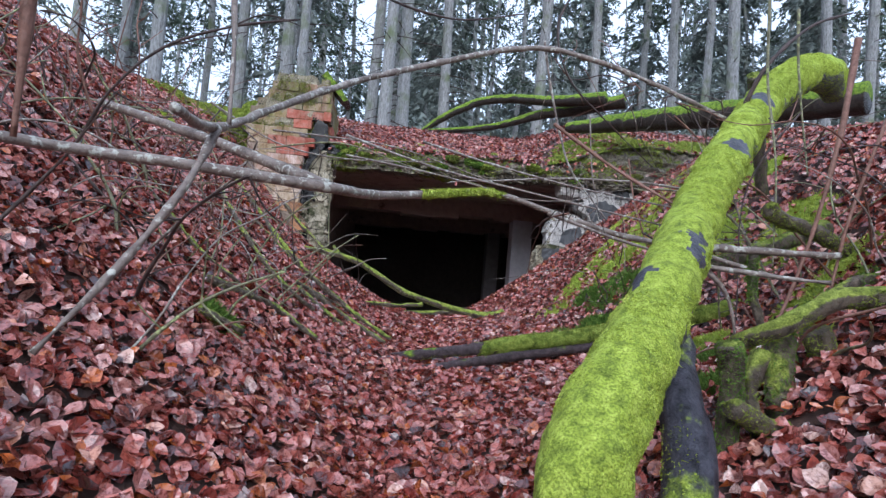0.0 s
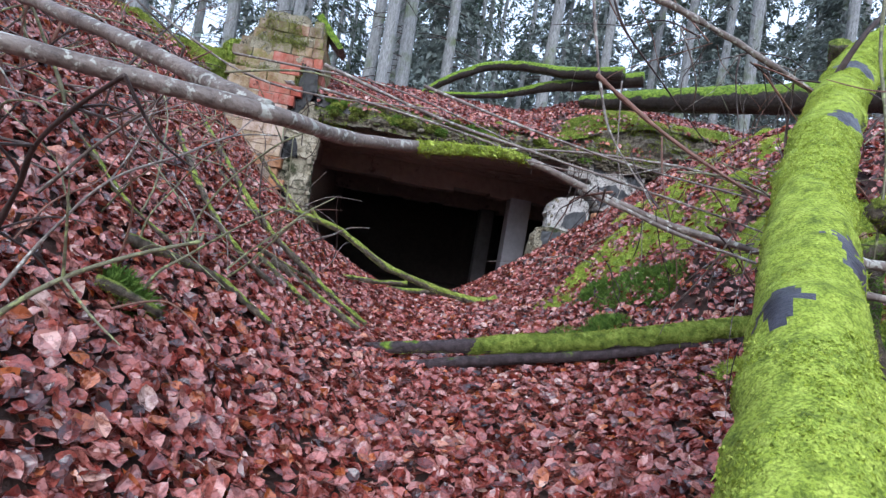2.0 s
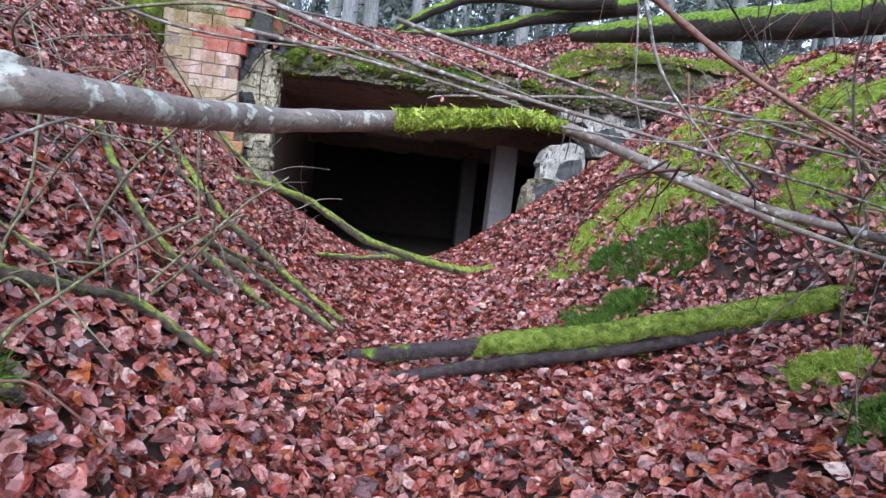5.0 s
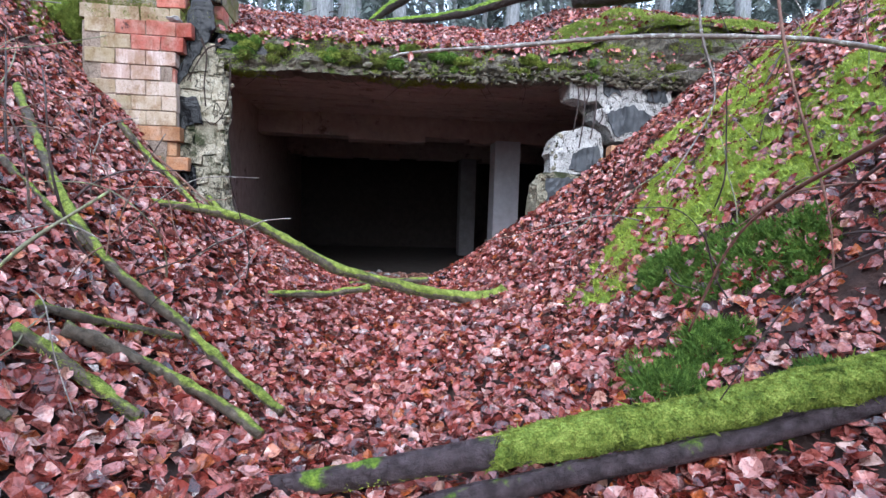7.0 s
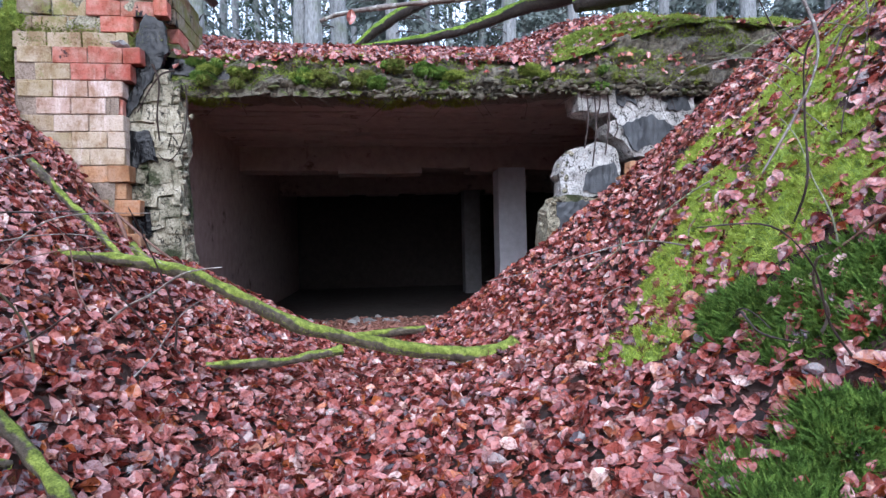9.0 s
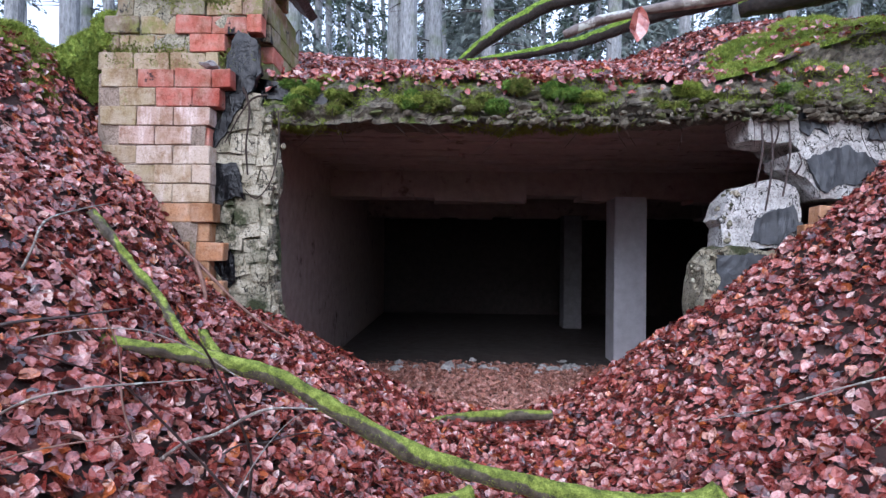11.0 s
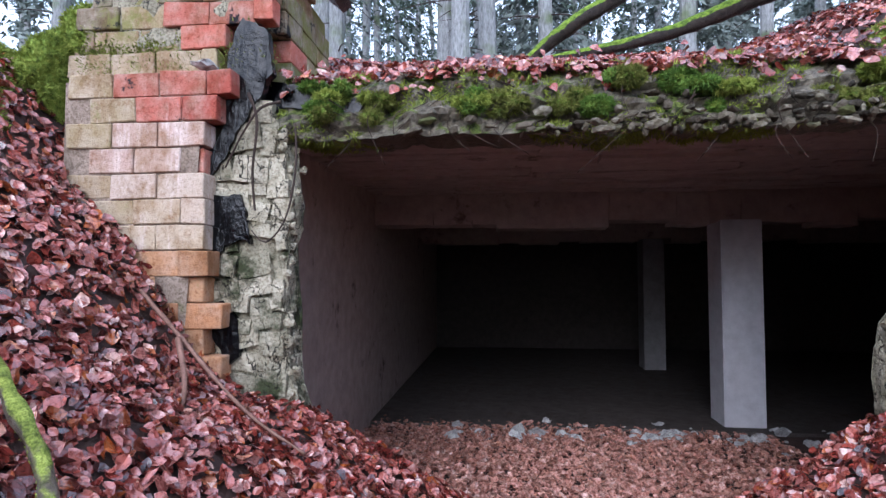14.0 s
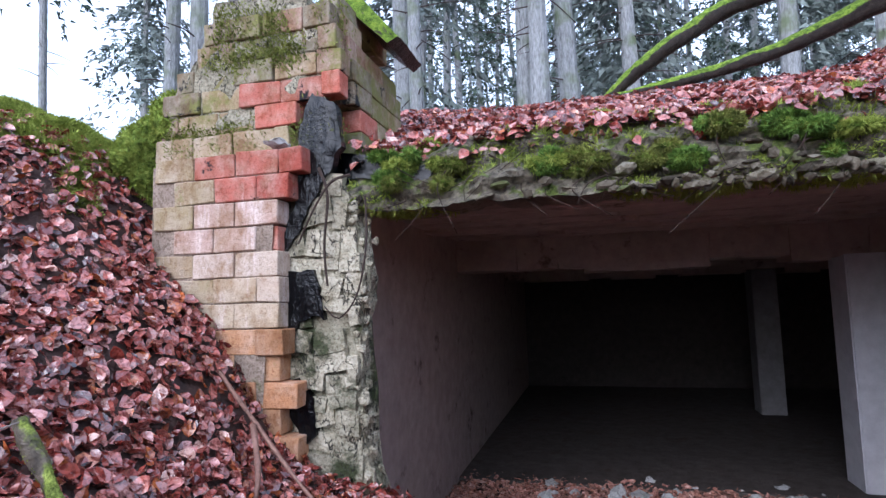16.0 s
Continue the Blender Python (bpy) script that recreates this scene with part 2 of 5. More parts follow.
def make_concrete(name, lo=(.22, .21, .18), hi=(.42, .40, .34), dirt=(.10, .10, .06), dirty=.62, bumpy=.6, rough=.9):
    m = Mat(name, rough, 0, .25, True)
    c = m.ramp(m.noise(8, 8, .68), (.28, lo), (.7, hi))
    c = m.mix(m.step(m.noise(3.2, 6, .7), dirty, dirty + .14), c, dirt)
    if bumpy > .3:
        c = m.mix(m.step(m.noise(75, 4), .38, .52), m.mix(1.0, c, (.62, .6, .57), "MULTIPLY"), c)
    if bumpy > .8:
        crack = m.step(m.maths("ABSOLUTE", m.maths("SUBTRACT", m.noise(5, 4, .6, (1.4, 1.4, .8), .3), .5), 0), .0, .012)
        c = m.mix(crack, (.035, .032, .026), c)
        m.bump(crack, .8, .02)
    m.bump(m.noise(110, 5), bumpy, .008).bump(m.noise(18, 6), bumpy, .025)
    return m.done(c)


def make_plain(name, colour, rough=.6, spec=.5, vary=.35, scale=20, bumpy=.3):
    m = Mat(name, rough, 0, spec)
    lo = tuple(c * (1 - vary) for c in colour)
    c = m.ramp(m.noise(scale, 5), (.3, lo), (.7, colour))
    m.bump(m.noise(scale * 5, 4), bumpy, .006)
    return m.done(c)


SOIL = make_soil()
LEAF = make_leaf("fallen beech leaf")
LEAF_DRY = make_leaf("dry sheltered leaf", False, True)
LEAF_ONE = make_leaf("single beech leaf", True)
MOSS = make_moss("moss cushion")
MOSS_DARK = make_moss("deep green moss", (.15, .22, .03), (.30, .38, .065), (.05, .08, .015))
TRUNK_MOSS = make_mossy_bark("mossy trunk bark", .62, ((.03, .03, .036), (.18, .18, .21)), .3, ((.2, .27, .035), (.46, .58, .07), (.66, .78, .13)))
LOG_MOSS = make_mossy_bark("mossy log bark", .42, ((.02, .015, .012), (.085, .065, .055)), .45)
CLUB_MOSS = make_mossy_bark("mossy club bark", .2, ((.035, .026, .018), (.2, .16, .115)), .35, ((.1, .12, .025), (.30, .36, .06), (.52, .58, .12)))
STICK_MOSS = make_mossy_bark("mossy stick bark", .04, ((.035, .026, .018), (.2, .16, .115)), .22, ((.1, .12, .025), (.30, .36, .06), (.52, .58, .12)))
ROOF_LIMB = make_mossy_bark("mossy limb bark", .16, ((.012, .009, .007), (.05, .035, .025)), .6)
BRANCH = make_bark("pale wet branch bark", (.10, .075, .062), (.30, .25, .215), (.46, .46, .40), .45)
TWIG = make_bark("dark twig bark", (.03, .02, .018), (.10, .07, .06), None, .6)
GREEN_TWIG = make_bark("greenish twig bark", (.10, .095, .05), (.27, .26, .16), (.34, .38, .16), .6)
RED_TWIG = make_bark("brown twig bark", (.13, .06, .04), (.28, .15, .11), None, .6)
SPRUCE = make_spruce_bark()
BRICK_RED = make_brick("red brick", ((0, (0.361, 0.086, 0.060)), (.35, (0.447, 0.138, 0.099)), (.7, (0.396, 0.155, 0.112)), (1, (0.310, 0.086, 0.065))), .3, .76, .25)
BRICK_FRESH = make_brick("freshly broken red brick", ((0, (0.473, 0.120, 0.077)), (.5, (0.516, 0.189, 0.138)), (1, (0.413, 0.103, 0.073))), .1, .85)
BRICK_PALE = make_brick("pale lime-stained brick", ((0, (0.464, 0.310, 0.241)), (.5, (0.516, 0.361, 0.301)), (1, (0.430, 0.292, 0.215))), .75, .8)
BRICK_LIME = make_brick("lime-washed brick", ((0, (0.499, 0.387, 0.284)), (.5, (0.542, 0.430, 0.361)), (1, (0.473, 0.370, 0.249))), .7, .84)
BRICK_OCHRE = make_brick("ochre weathered brick", ((0, (0.396, 0.310, 0.198)), (.4, (0.361, 0.284, 0.163)), (.7, (0.447, 0.353, 0.241)), (1, (0.327, 0.241, 0.138))), .35, .66)
BRICK_LICHEN = make_brick("lichen-crusted brick", ((0, (0.189, 0.172, 0.112)), (.4, (0.258, 0.224, 0.155)), (.7, (0.344, 0.215, 0.155)), (1, (0.172, 0.146, 0.095))), .38, .60, .35)
BRICK_ORANGE = make_brick("orange brick", ((0, (0.482, 0.232, 0.112)), (.5, (0.516, 0.292, 0.155)), (1, (0.413, 0.224, 0.120))), .2, .78)
MORTAR_LIME = make_concrete("pale lime mortar", (.17, .125, .09), (.42, .33, .26), (.14, .13, .06), .6)
CONCRETE = make_concrete("weathered rubble concrete", (.20, .17, .10), (.64, .58, .44), (.05, .055, .025), .52, 1.0)
CONCRETE_GREEN = make_concrete("algae-stained rubble concrete", (.17, .155, .095), (.52, .47, .35), (.05, .058, .025), .49, 1.0)
CONCRETE_WHITE = make_concrete("whitewashed concrete", (.42, .40, .37), (.76, .74, .70), (.06, .06, .06), .60, 1.0)
# Room plaster with the shade of the far end put into its colour.
PLASTER_SHADED = make_concrete("plaster darkened for deep shade", (.05, .042, .038), (.10, .085, .075), (.03, .026, .022), .62, .25)
PLASTER = make_concrete("dusty room plaster", (.37, .285, .25), (.54, .43, .385), (.14, .10, .085), .58, .28)
COLUMN = make_concrete("smooth grey column concrete", (.52, .51, .54), (.68, .67, .70), (.45, .44, .43), .68, .18)
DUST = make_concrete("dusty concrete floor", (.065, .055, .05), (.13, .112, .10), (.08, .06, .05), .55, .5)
RUBBLE = make_concrete("broken concrete lumps", (.40, .40, .40), (.62, .62, .61), (.2, .19, .17), .66)
BITUMEN = make_plain("black bitumen sheet", (.0025, .003, .0042), .2, .3, .5, 7, 1.0)
ROOT = make_plain("root fibres", (.055, .035, .026), .8, .3, .5, 30)

# ---- ground ----
def spaced(lo, hi, step, reach):
    inner = list(np.arange(lo, hi + 1e-6, step))
    left, right, gap = [], [], step
    a, b = lo, hi
    while a > -reach or b < reach:
        gap *= 1.35
        a, b = a - gap, b + gap
        left.append(a)
        right.append(b)
    return left[::-1] + inner + right


def grid_mesh(name, xs, ys, height, material):
    verts = [(x, y, height(x, y)) for y in ys for x in xs]
    n = len(xs)
    faces = [(j * n + i, j * n + i + 1, (j + 1) * n + i + 1, (j + 1) * n + i) for j in range(len(ys) - 1) for i in range(n - 1)]
    me = bpy.data.meshes.new(name)
    me.from_pydata(verts, [], faces)
    me.materials.append(material)
    for p in me.polygons:
        p.use_smooth = True
    return new(name, me)


ground = tagged(grid_mesh("ground", spaced(-6, 8, .1, 500), spaced(-3, 18, .1, 500), ground_height, SOIL),
                "brown forest soil in a gully between two banks", "ground", kind="structure")


def roof_surface(u, v):
    p = ROOM @ Vector((u, v, 0))
    edge = smooth(-1.9, -1.3, u) * smooth(10.5, 9.5, u) * smooth(10.5, 9.8, v)
    return roof_height(u, v) + bumps(p.x, p.y) - .2 * (1 - edge)


roof_soil = grid_mesh("roof_soil", list(np.arange(-2.0, 10.6, .12)), list(np.arange(.16, 10.6, .12)), roof_surface, SOIL)
roof_soil.matrix_basis = ROOM
tagged(roof_soil, "earth cover on the roof slab, strewn with leaves", "ground", kind="structure")

# ---- the room ----
def room_part(name, lo, hi, material, label, rough=0.0, cuts=0, seed=0.0, kind="structure", category="wall"):
    bm = bmesh.new()
    jitter_box(bm, lo, hi, rough, cuts, None, seed)
    ob = mesh_object(name, bm, material)
    ob.matrix_basis = ROOM
    return tagged(ob, label, category, kind=kind)


room_part("wall_left", (-.9, .16, -.3), (-.33, 9.3, 2.44), PLASTER, "bare plastered side wall of the cellar", .006, 6)
room_part("wall_back", (-.9, 9.0, -.3), (8.5, 9.5, 2.44), PLASTER_SHADED, "plastered back wall of the cellar, deep shade in its colour")
room_part("wall_right", (8.0, .3, -.3), (8.5, 9.0, 2.44), PLASTER_SHADED, "plastered end wall of the cellar, deep shade in its colour")
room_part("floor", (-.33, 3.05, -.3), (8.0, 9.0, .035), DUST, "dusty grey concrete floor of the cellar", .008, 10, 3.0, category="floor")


def ceiling():
    """Cast slab: one mesh with board marks and flaked patches on its underside."""
    bm = bmesh.new()
    crng = random.Random(41)
    jitter_box(bm, (-.9, .28, 2.455), (8.5, 9.5, 2.6))
    for lo_v, hi_v in ((.3, 3.27), (3.69, 6.54)):
        v = lo_v
        while v < hi_v:
            wide = crng.uniform(.14, .3)
            u = -.33
            while u < 7.9:
                ln = crng.uniform(.5, 2.2)
                flake = bmesh.new()
                low = 2.45 - crng.choice((.006, .012, .02, .028, .045))
                jitter_box(flake, (u, v, low), (min(u + ln, 8), min(v + wide, hi_v), 2.47), .012, 3, None, crng.uniform(0, 90))
                me = bpy.data.meshes.new("flake")
                flake.to_mesh(me)
                flake.free()
                bm.from_mesh(me)
                bpy.data.meshes.remove(me)
                u += ln + crng.uniform(-.01, .02)
            v += wide + crng.uniform(-.004, .008)
    ob = mesh_object("ceiling", bm, PLASTER)
    ob.matrix_basis = ROOM
    return tagged(ob, "stained concrete ceiling slab with board marks", "ceiling", kind="structure")


ceiling()


# Same concrete for the rear column, with the room's shade in the colour.
COLUMN_SHADED = make_concrete("column concrete darkened for shade", (.20, .19, .19), (.32, .31, .31), (.12, .11, .10), .64, .18)


def column(u, v, half=.215, material=COLUMN):
    bm = bmesh.new()
    vs = jitter_box(bm, (-half, -.2, -.15), (half, .2, 2.12), 0, 0)
    bmesh.ops.bevel(bm, geom=list(bm.edges), offset=.012, segments=2, affect="EDGES")
    ob = mesh_object("column", bm, material)
    ob.matrix_basis = ROOM @ Matrix.Translation((u, v, 0))
    return tagged(ob, "square grey concrete column under a ceiling beam", "column", "columns of the cellar")


column(3.46, 3.4, .2)
column(3.46, 6.75, .165, COLUMN_SHADED)


def beam(v):
    bm = bmesh.new()
    brng = random.Random(int(v * 100))
    jitter_box(bm, (-.33, v - .19, 2.15), (8.0, v + .19, 2.46))
    u = -.33
    while u < 8:
        ln = brng.uniform(.25, .7)
        board = bmesh.new()
        out = brng.uniform(0, .022)
        jitter_box(board, (u, v - .2 - out, 2.10 - brng.choice((0, .0, .02, .045, -.03))), (min(u + ln, 8), v + .2 + out, brng.uniform(2.32, 2.44)), .014, 4, None, u * 7)
        me = bpy.data.meshes.new("board")
        board.to_mesh(me)
        board.free()
        bm.from_mesh(me)
        bpy.data.meshes.remove(me)
        u += ln + brng.uniform(-.004, .012)
    ob = mesh_object("ceiling_beam", bm, PLASTER)
    ob.matrix_basis = ROOM
    return tagged(ob, "long concrete ceiling beam with ragged board marks", "beam", "beams of the cellar")


beam(3.48)
beam(6.75)

BITUMEN_GREY = make_plain("weathered grey bitumen", (.075, .08, .085), .5, .5, .5, 14, .6)
BARE_LOG = make_mossy_bark("dark wet log", -.1, ((.025, .016, .016), (.12, .09, .095)), .1)

# ---- broken roof edge ----
def roof_edge():
    bm = bmesh.new()
    us = np.arange(-.12, 9.0, .03)
    prof = []
    rows = 15
    for u in us:
        n1, n2 = noise.noise((u * 1.7, 0, 1)), noise.noise((u * 6, 0, 2))
        low = 2.29 + .04 * n1 + .035 * n2 + .02 * noise.noise((u * 19, 0, 2)) + .05 * smooth(2.2, 3.2, u)
        top = roof_surface(u, .24) + .012
        row = []
        for k in range(rows):
            q = k / (rows - 1)
            z = low + (top - low) * q
            layer = math.sin(z * 46 + 3 * noise.noise((u * 1.3, z * 2, 4)))
            out = .07 + .15 * q * q + .10 * noise.noise((u * 3.3, z * 7, 0)) + .05 * noise.noise((u * 11, z * 24, 7)) + .016 * layer + .02 * noise.noise((u * 33, z * 50, 9))
            row.append(bm.verts.new((u + .01 * noise.noise((u * 30, z * 40, 1)), max(-.06, out), z)))
        row.insert(0, bm.verts.new((u, .45, low + .02)))
        row.insert(0, bm.verts.new((u, .5, 2.46)))
        row.append(bm.verts.new((u, .42, roof_surface(u, .42) - .01)))
        prof.append(row)
    for a, b in zip(prof, prof[1:]):
        for k in range(len(a) - 1):
            bm.faces.new((a[k], b[k], b[k + 1], a[k + 1]))
    bmesh.ops.recalc_face_normals(bm, faces=bm.faces)
    ob = mesh_object("roof_edge", bm, ROOF_EDGE)
    ob.matrix_basis = ROOM
    return tagged(ob, "crumbling roof slab edge overgrown with moss and roots", "roof edge", kind="structure")


ROOF_EDGE = make_mossy_bark("overgrown slab edge", .10, ((.03, .024, .017), (.30, .26, .19)), .1, ((.04, .05, .016), (.12, .15, .03), (.24, .29, .06)))
roof_edge()


def make_edge_stone():
    m = Mat("broken edge stone", .9, 0, .2, True)
    c = m.ramp(m.island(), (0, (.035, .03, .022)), (.35, (.08, .066, .046)), (.6, (.13, .11, .08)), (.85, (.22, .195, .145)), (1, (.08, .09, .03)))
    c = m.mix(m.step(m.noise(30, 6, .7), .45, .62), c, m.mix(1.0, c, (.5, .47, .4), "MULTIPLY"))
    m.bump(m.noise(90, 5), .8, .01)
    return m.done(c)


EDGE_STONE = make_edge_stone()


def slab_crumbs():
    """Broken concrete lumps and flat stones that make up the slab's torn edge."""
    crng = random.Random(53)
    bm = bmesh.new()
    for k in range(620):
        u = crng.uniform(-.05, 6.2)
        if crng.random() > .85 * smooth(.8, 2.2, u) + .1:
            continue
        z = 2.27 + .05 * smooth(2.2, 3.2, u) + abs(crng.gauss(0, .075))
        if z > 2.27 + (.10 + .16 * smooth(.8, 1.8, u)) * (1 + .5 * noise.noise((u * 2.3, 0, 4))):
            continue
        w, d, h = crng.choice((crng.uniform(.02, .05), crng.uniform(.03, .07), crng.uniform(.06, .15))), crng.uniform(.03, .08), crng.uniform(.012, .06)
        made = bmesh.ops.create_icosphere(bm, subdivisions=1, radius=.5)
        turn = Matrix.Translation((u, .04 + .5 * (z - 2.27) * -.2 + crng.uniform(-.03, .03), z)) @ pose(0, 0, 0, crng.uniform(-14, 14), crng.uniform(-14, 14), crng.uniform(-30, 30))
        for v in made["verts"]:
            q = v.co + noise.noise_vector(v.co * 3 + Vector((k, 0, 0))) * .22
            v.co = turn @ Vector((q.x * w, q.y * d, q.z * h))
    ob = mesh_object("edge_stones", bm, EDGE_STONE)
    ob.matrix_basis = ROOM
    return tagged(ob, "loose flat stones and crumbs in the torn slab edge", "rubble", kind="stuff")


slab_crumbs()

# ---- front wall, standing pier ----
pier = empty("front_wall_pier", ROOM)
tagged(pier, "broken concrete wall end behind a peeling brick facing", "wall", kind="structure")


def ragged(outline, amount, seed):
    """The same outline with torn, uneven edges."""
    out = []
    for (a, b), (c, d) in zip(outline, outline[1:] + outline[:1]):
        steps = max(1, int(math.hypot(c - a, d - b) / .025))
        for k in range(steps):
            u, z = a + (c - a) * k / steps, b + (d - b) * k / steps
            n = noise.noise_vector((u * 13 + seed, z * 13, seed)) + noise.noise_vector((u * 40, z * 40, seed + 5)) * .5
            out.append((u + n.x * amount, z + n.y * amount))
    return out


def outline_slab(bm, outline, v0, v1, rough=.02, seed=0.0):
    """A thick slab with a broken outline in the u-z plane."""
    front = [bm.verts.new((u, v0, z)) for u, z in outline]
    back = [bm.verts.new((u, v1, z)) for u, z in outline]
    n = len(outline)
    f = bm.faces.new(front)
    b = bm.faces.new(back[::-1])
    for i in range(n):
        bm.faces.new((front[(i + 1) % n], front[i], back[i], back[(i + 1) % n]))
    bmesh.ops.triangulate(bm, faces=[f, b])
    bmesh.ops.subdivide_edges(bm, edges=list(bm.edges), cuts=2, use_grid_fill=True)
    bmesh.ops.triangulate(bm, faces=list(bm.faces))
    long_edges = [e for e in bm.edges if e.calc_length() > .09]
    bmesh.ops.subdivide_edges(bm, edges=long_edges, cuts=2)
    bmesh.ops.triangulate(bm, faces=list(bm.faces))
    for v in bm.verts:
        v.co += noise.noise_vector(v.co * 7 + Vector((seed, 0, 0))) * rough + noise.noise_vector(v.co * 21 + Vector((seed, 5, 0))) * rough * .6
    bmesh.ops.recalc_face_normals(bm, faces=bm.faces)


bm = bmesh.new()
outline_slab(bm, [(-.95, -.2), (.03, -.2), (.03, .9), (-.02, 1.15), (-.05, 1.45), (-.03, 1.7), (.0, 1.95), (-.03, 2.2), (-.1, 2.38), (-.25, 2.5), (-.95, 2.55)], .02, .15, .03, 1)
part("concrete_core", bm, CONCRETE_GREEN, pier, "rough rubble concrete")
prng = random.Random(71)
z = .72
while z < 2.36:
    high = prng.uniform(.07, .15)
    edge = ramp(z + .5 * high, .9, .0, 1.15, -.03, 1.45, -.05, 1.7, -.03, 1.95, -.01, 2.2, -.05, 2.38, -.12)
    u = ramp(z, .9, -.34, 1.6, -.46, 2.05, -.44, 2.2, -.36, 2.4, -.2)
    while u < edge - .03:
        ln = min(prng.uniform(.07, .24), edge - u)
        if prng.random() < .86:
            bm = bmesh.new()
            out = prng.uniform(.002, .016)
            jitter_box(bm, (-ln / 2 + .002, -out, -high / 2 + .002), (ln / 2 - .002, .06, high / 2 - .002), .014, 3, None, prng.uniform(0, 99))
            stone = part("stone", bm, CONCRETE if prng.random() < .25 + .5 * smooth(1.2, 1.9, z) else CONCRETE_GREEN, pier)
            stone.matrix_basis = pose(u + ln / 2, 0, z + high / 2 + prng.uniform(-.02, .02), prng.uniform(-3, 3), prng.uniform(-12, 12), prng.uniform(-4, 4))
        u += ln
    z += high

# pebbly broken edge and roots on the pier
agg = bmesh.new()
arng = random.Random(17)
for k in range(150):
    z = arng.uniform(.75, 2.35)
    uu = ramp(z, .9, .02, 1.15, -.02, 1.45, -.05, 1.7, -.03, 1.95, .0, 2.2, -.03, 2.38, -.1) + arng.gauss(-.03, .028)
    c = Vector((uu, arng.uniform(.0, .13), z))
    r = arng.uniform(.012, .034)
    made = bmesh.ops.create_icosphere(agg, subdivisions=1, radius=r, matrix=Matrix.Translation(c))
    for v in made["verts"]:
        v.co += noise.noise_vector(v.co * 40) * r * .6
tagged(part("aggregate", agg, CONCRETE, pier, "loose pebbles in the broken edge"), kind="stuff")
for pts, r in (([(.02, -.03, 2.34), (.03, -.05, 2.1), (-.02, -.05, 1.86), (-.12, -.05, 1.74), (-.2, -.045, 1.8)], .006),
               ([(-.22, -.05, 2.5), (-.17, -.06, 2.35), (-.19, -.06, 2.1), (-.18, -.05, 1.9)], .009),
               ([(-.05, -.05, 2.45), (-.15, -.06, 2.42), (-.24, -.06, 2.3), (-.34, -.05, 2.12)], .008)):
    bm = bmesh.new()
    tube(bm, pts, [r * (1 - .5 * i / len(pts)) for i in range(len(pts))], 6)
    part("root", bm, ROOT, pier, "dark root hanging down the wall end")
BRICK_L, BRICK_H, BRICK_D, JOINT = .245, .124, .115, .006


def brick_mesh(length, seed):
    bm = bmesh.new()
    bmesh.ops.create_cube(bm, size=1)
    for v in bm.verts:
        v.co = Vector((v.co.x * length, v.co.y * BRICK_D, v.co.z * BRICK_H))
    bmesh.ops.bevel(bm, geom=list(bm.edges), offset=.005, segments=1, affect="EDGES")
    for v in bm.verts:
        v.co += noise.noise_vector(v.co * 19 + Vector((seed * 3.7, 0, 0))) * .009
    me = bpy.data.meshes.new("brick")
    bm.to_mesh(me)
    bm.free()
    return me


BRICKS = {}


def brick(parent, material, length, m):
    k = (material.name, round(length, 2), random.randrange(5))
    if k not in BRICKS:
        BRICKS[k] = brick_mesh(length, len(BRICKS))
        BRICKS[k].materials.append(material)
    ob = new("brick", BRICKS[k])
    ob.parent = parent
    ob.matrix_basis = m
    return ob


def facing_end(z):
    """Where the brick facing breaks off, towards the opening."""
    return ramp(z, .9, -.30, 1.25, -.32, 1.5, -.33, 1.62, -.36, 1.68, -.43, 2.12, -.42, 2.21, -.38, 2.35, -.34, 2.49, -.30, 2.6, -.28)



facing = empty("brick_facing", ROOM)
tagged(facing, "lime-stained brick facing, broken off along a ragged edge", "brick wall", kind="structure")
bm = bmesh.new()
outline_slab(bm, [(-1.18, .6), (-.55, .6), (-.52, 1.6), (-.56, 2.0), (-.5, 2.25), (-.42, 2.57), (-1.18, 2.57)], -.113, .0, .006, 4)
part("mortar", bm, MORTAR_LIME, facing)
row = 0
z = .66
while z < 2.55:
    u = -1.16 + (BRICK_L + JOINT) * .5 * (row % 2)
    end = facing_end(z + .06) + random.uniform(-.035, .03)
    while u < end - .05:
        ln = min(BRICK_L, end - u)
        if ln > .06:
            mid, k, back = u + ln / 2, random.random(), 0
            mat = BRICK_OCHRE if mid < -.86 - .12 * k else BRICK_LIME if z < 2.05 else BRICK_PALE
            if z > 2.3 and mid > -.82:
                mat = BRICK_RED if k < .65 else BRICK_PALE
            if 2.05 < z + .06 < 2.2 and mid > -.62:
                mat, back = BRICK_FRESH, .03
            if z + .06 < 1.7:
                mat = BRICK_ORANGE if mid > -.7 or k < .5 else BRICK_OCHRE
                if mid > -.62:
                    back = random.uniform(-.02, .03)
            if z > 2.42 and k > .78:
                back = .05
            brick(facing, mat, ln, pose(mid, -.066 + back + random.uniform(-.005, .004), z + BRICK_H / 2,
                                        random.uniform(-1, 1), random.uniform(-.8, .8), random.uniform(-1.2, 1.2)))
        u += ln + JOINT
    z += BRICK_H + JOINT
    row += 1
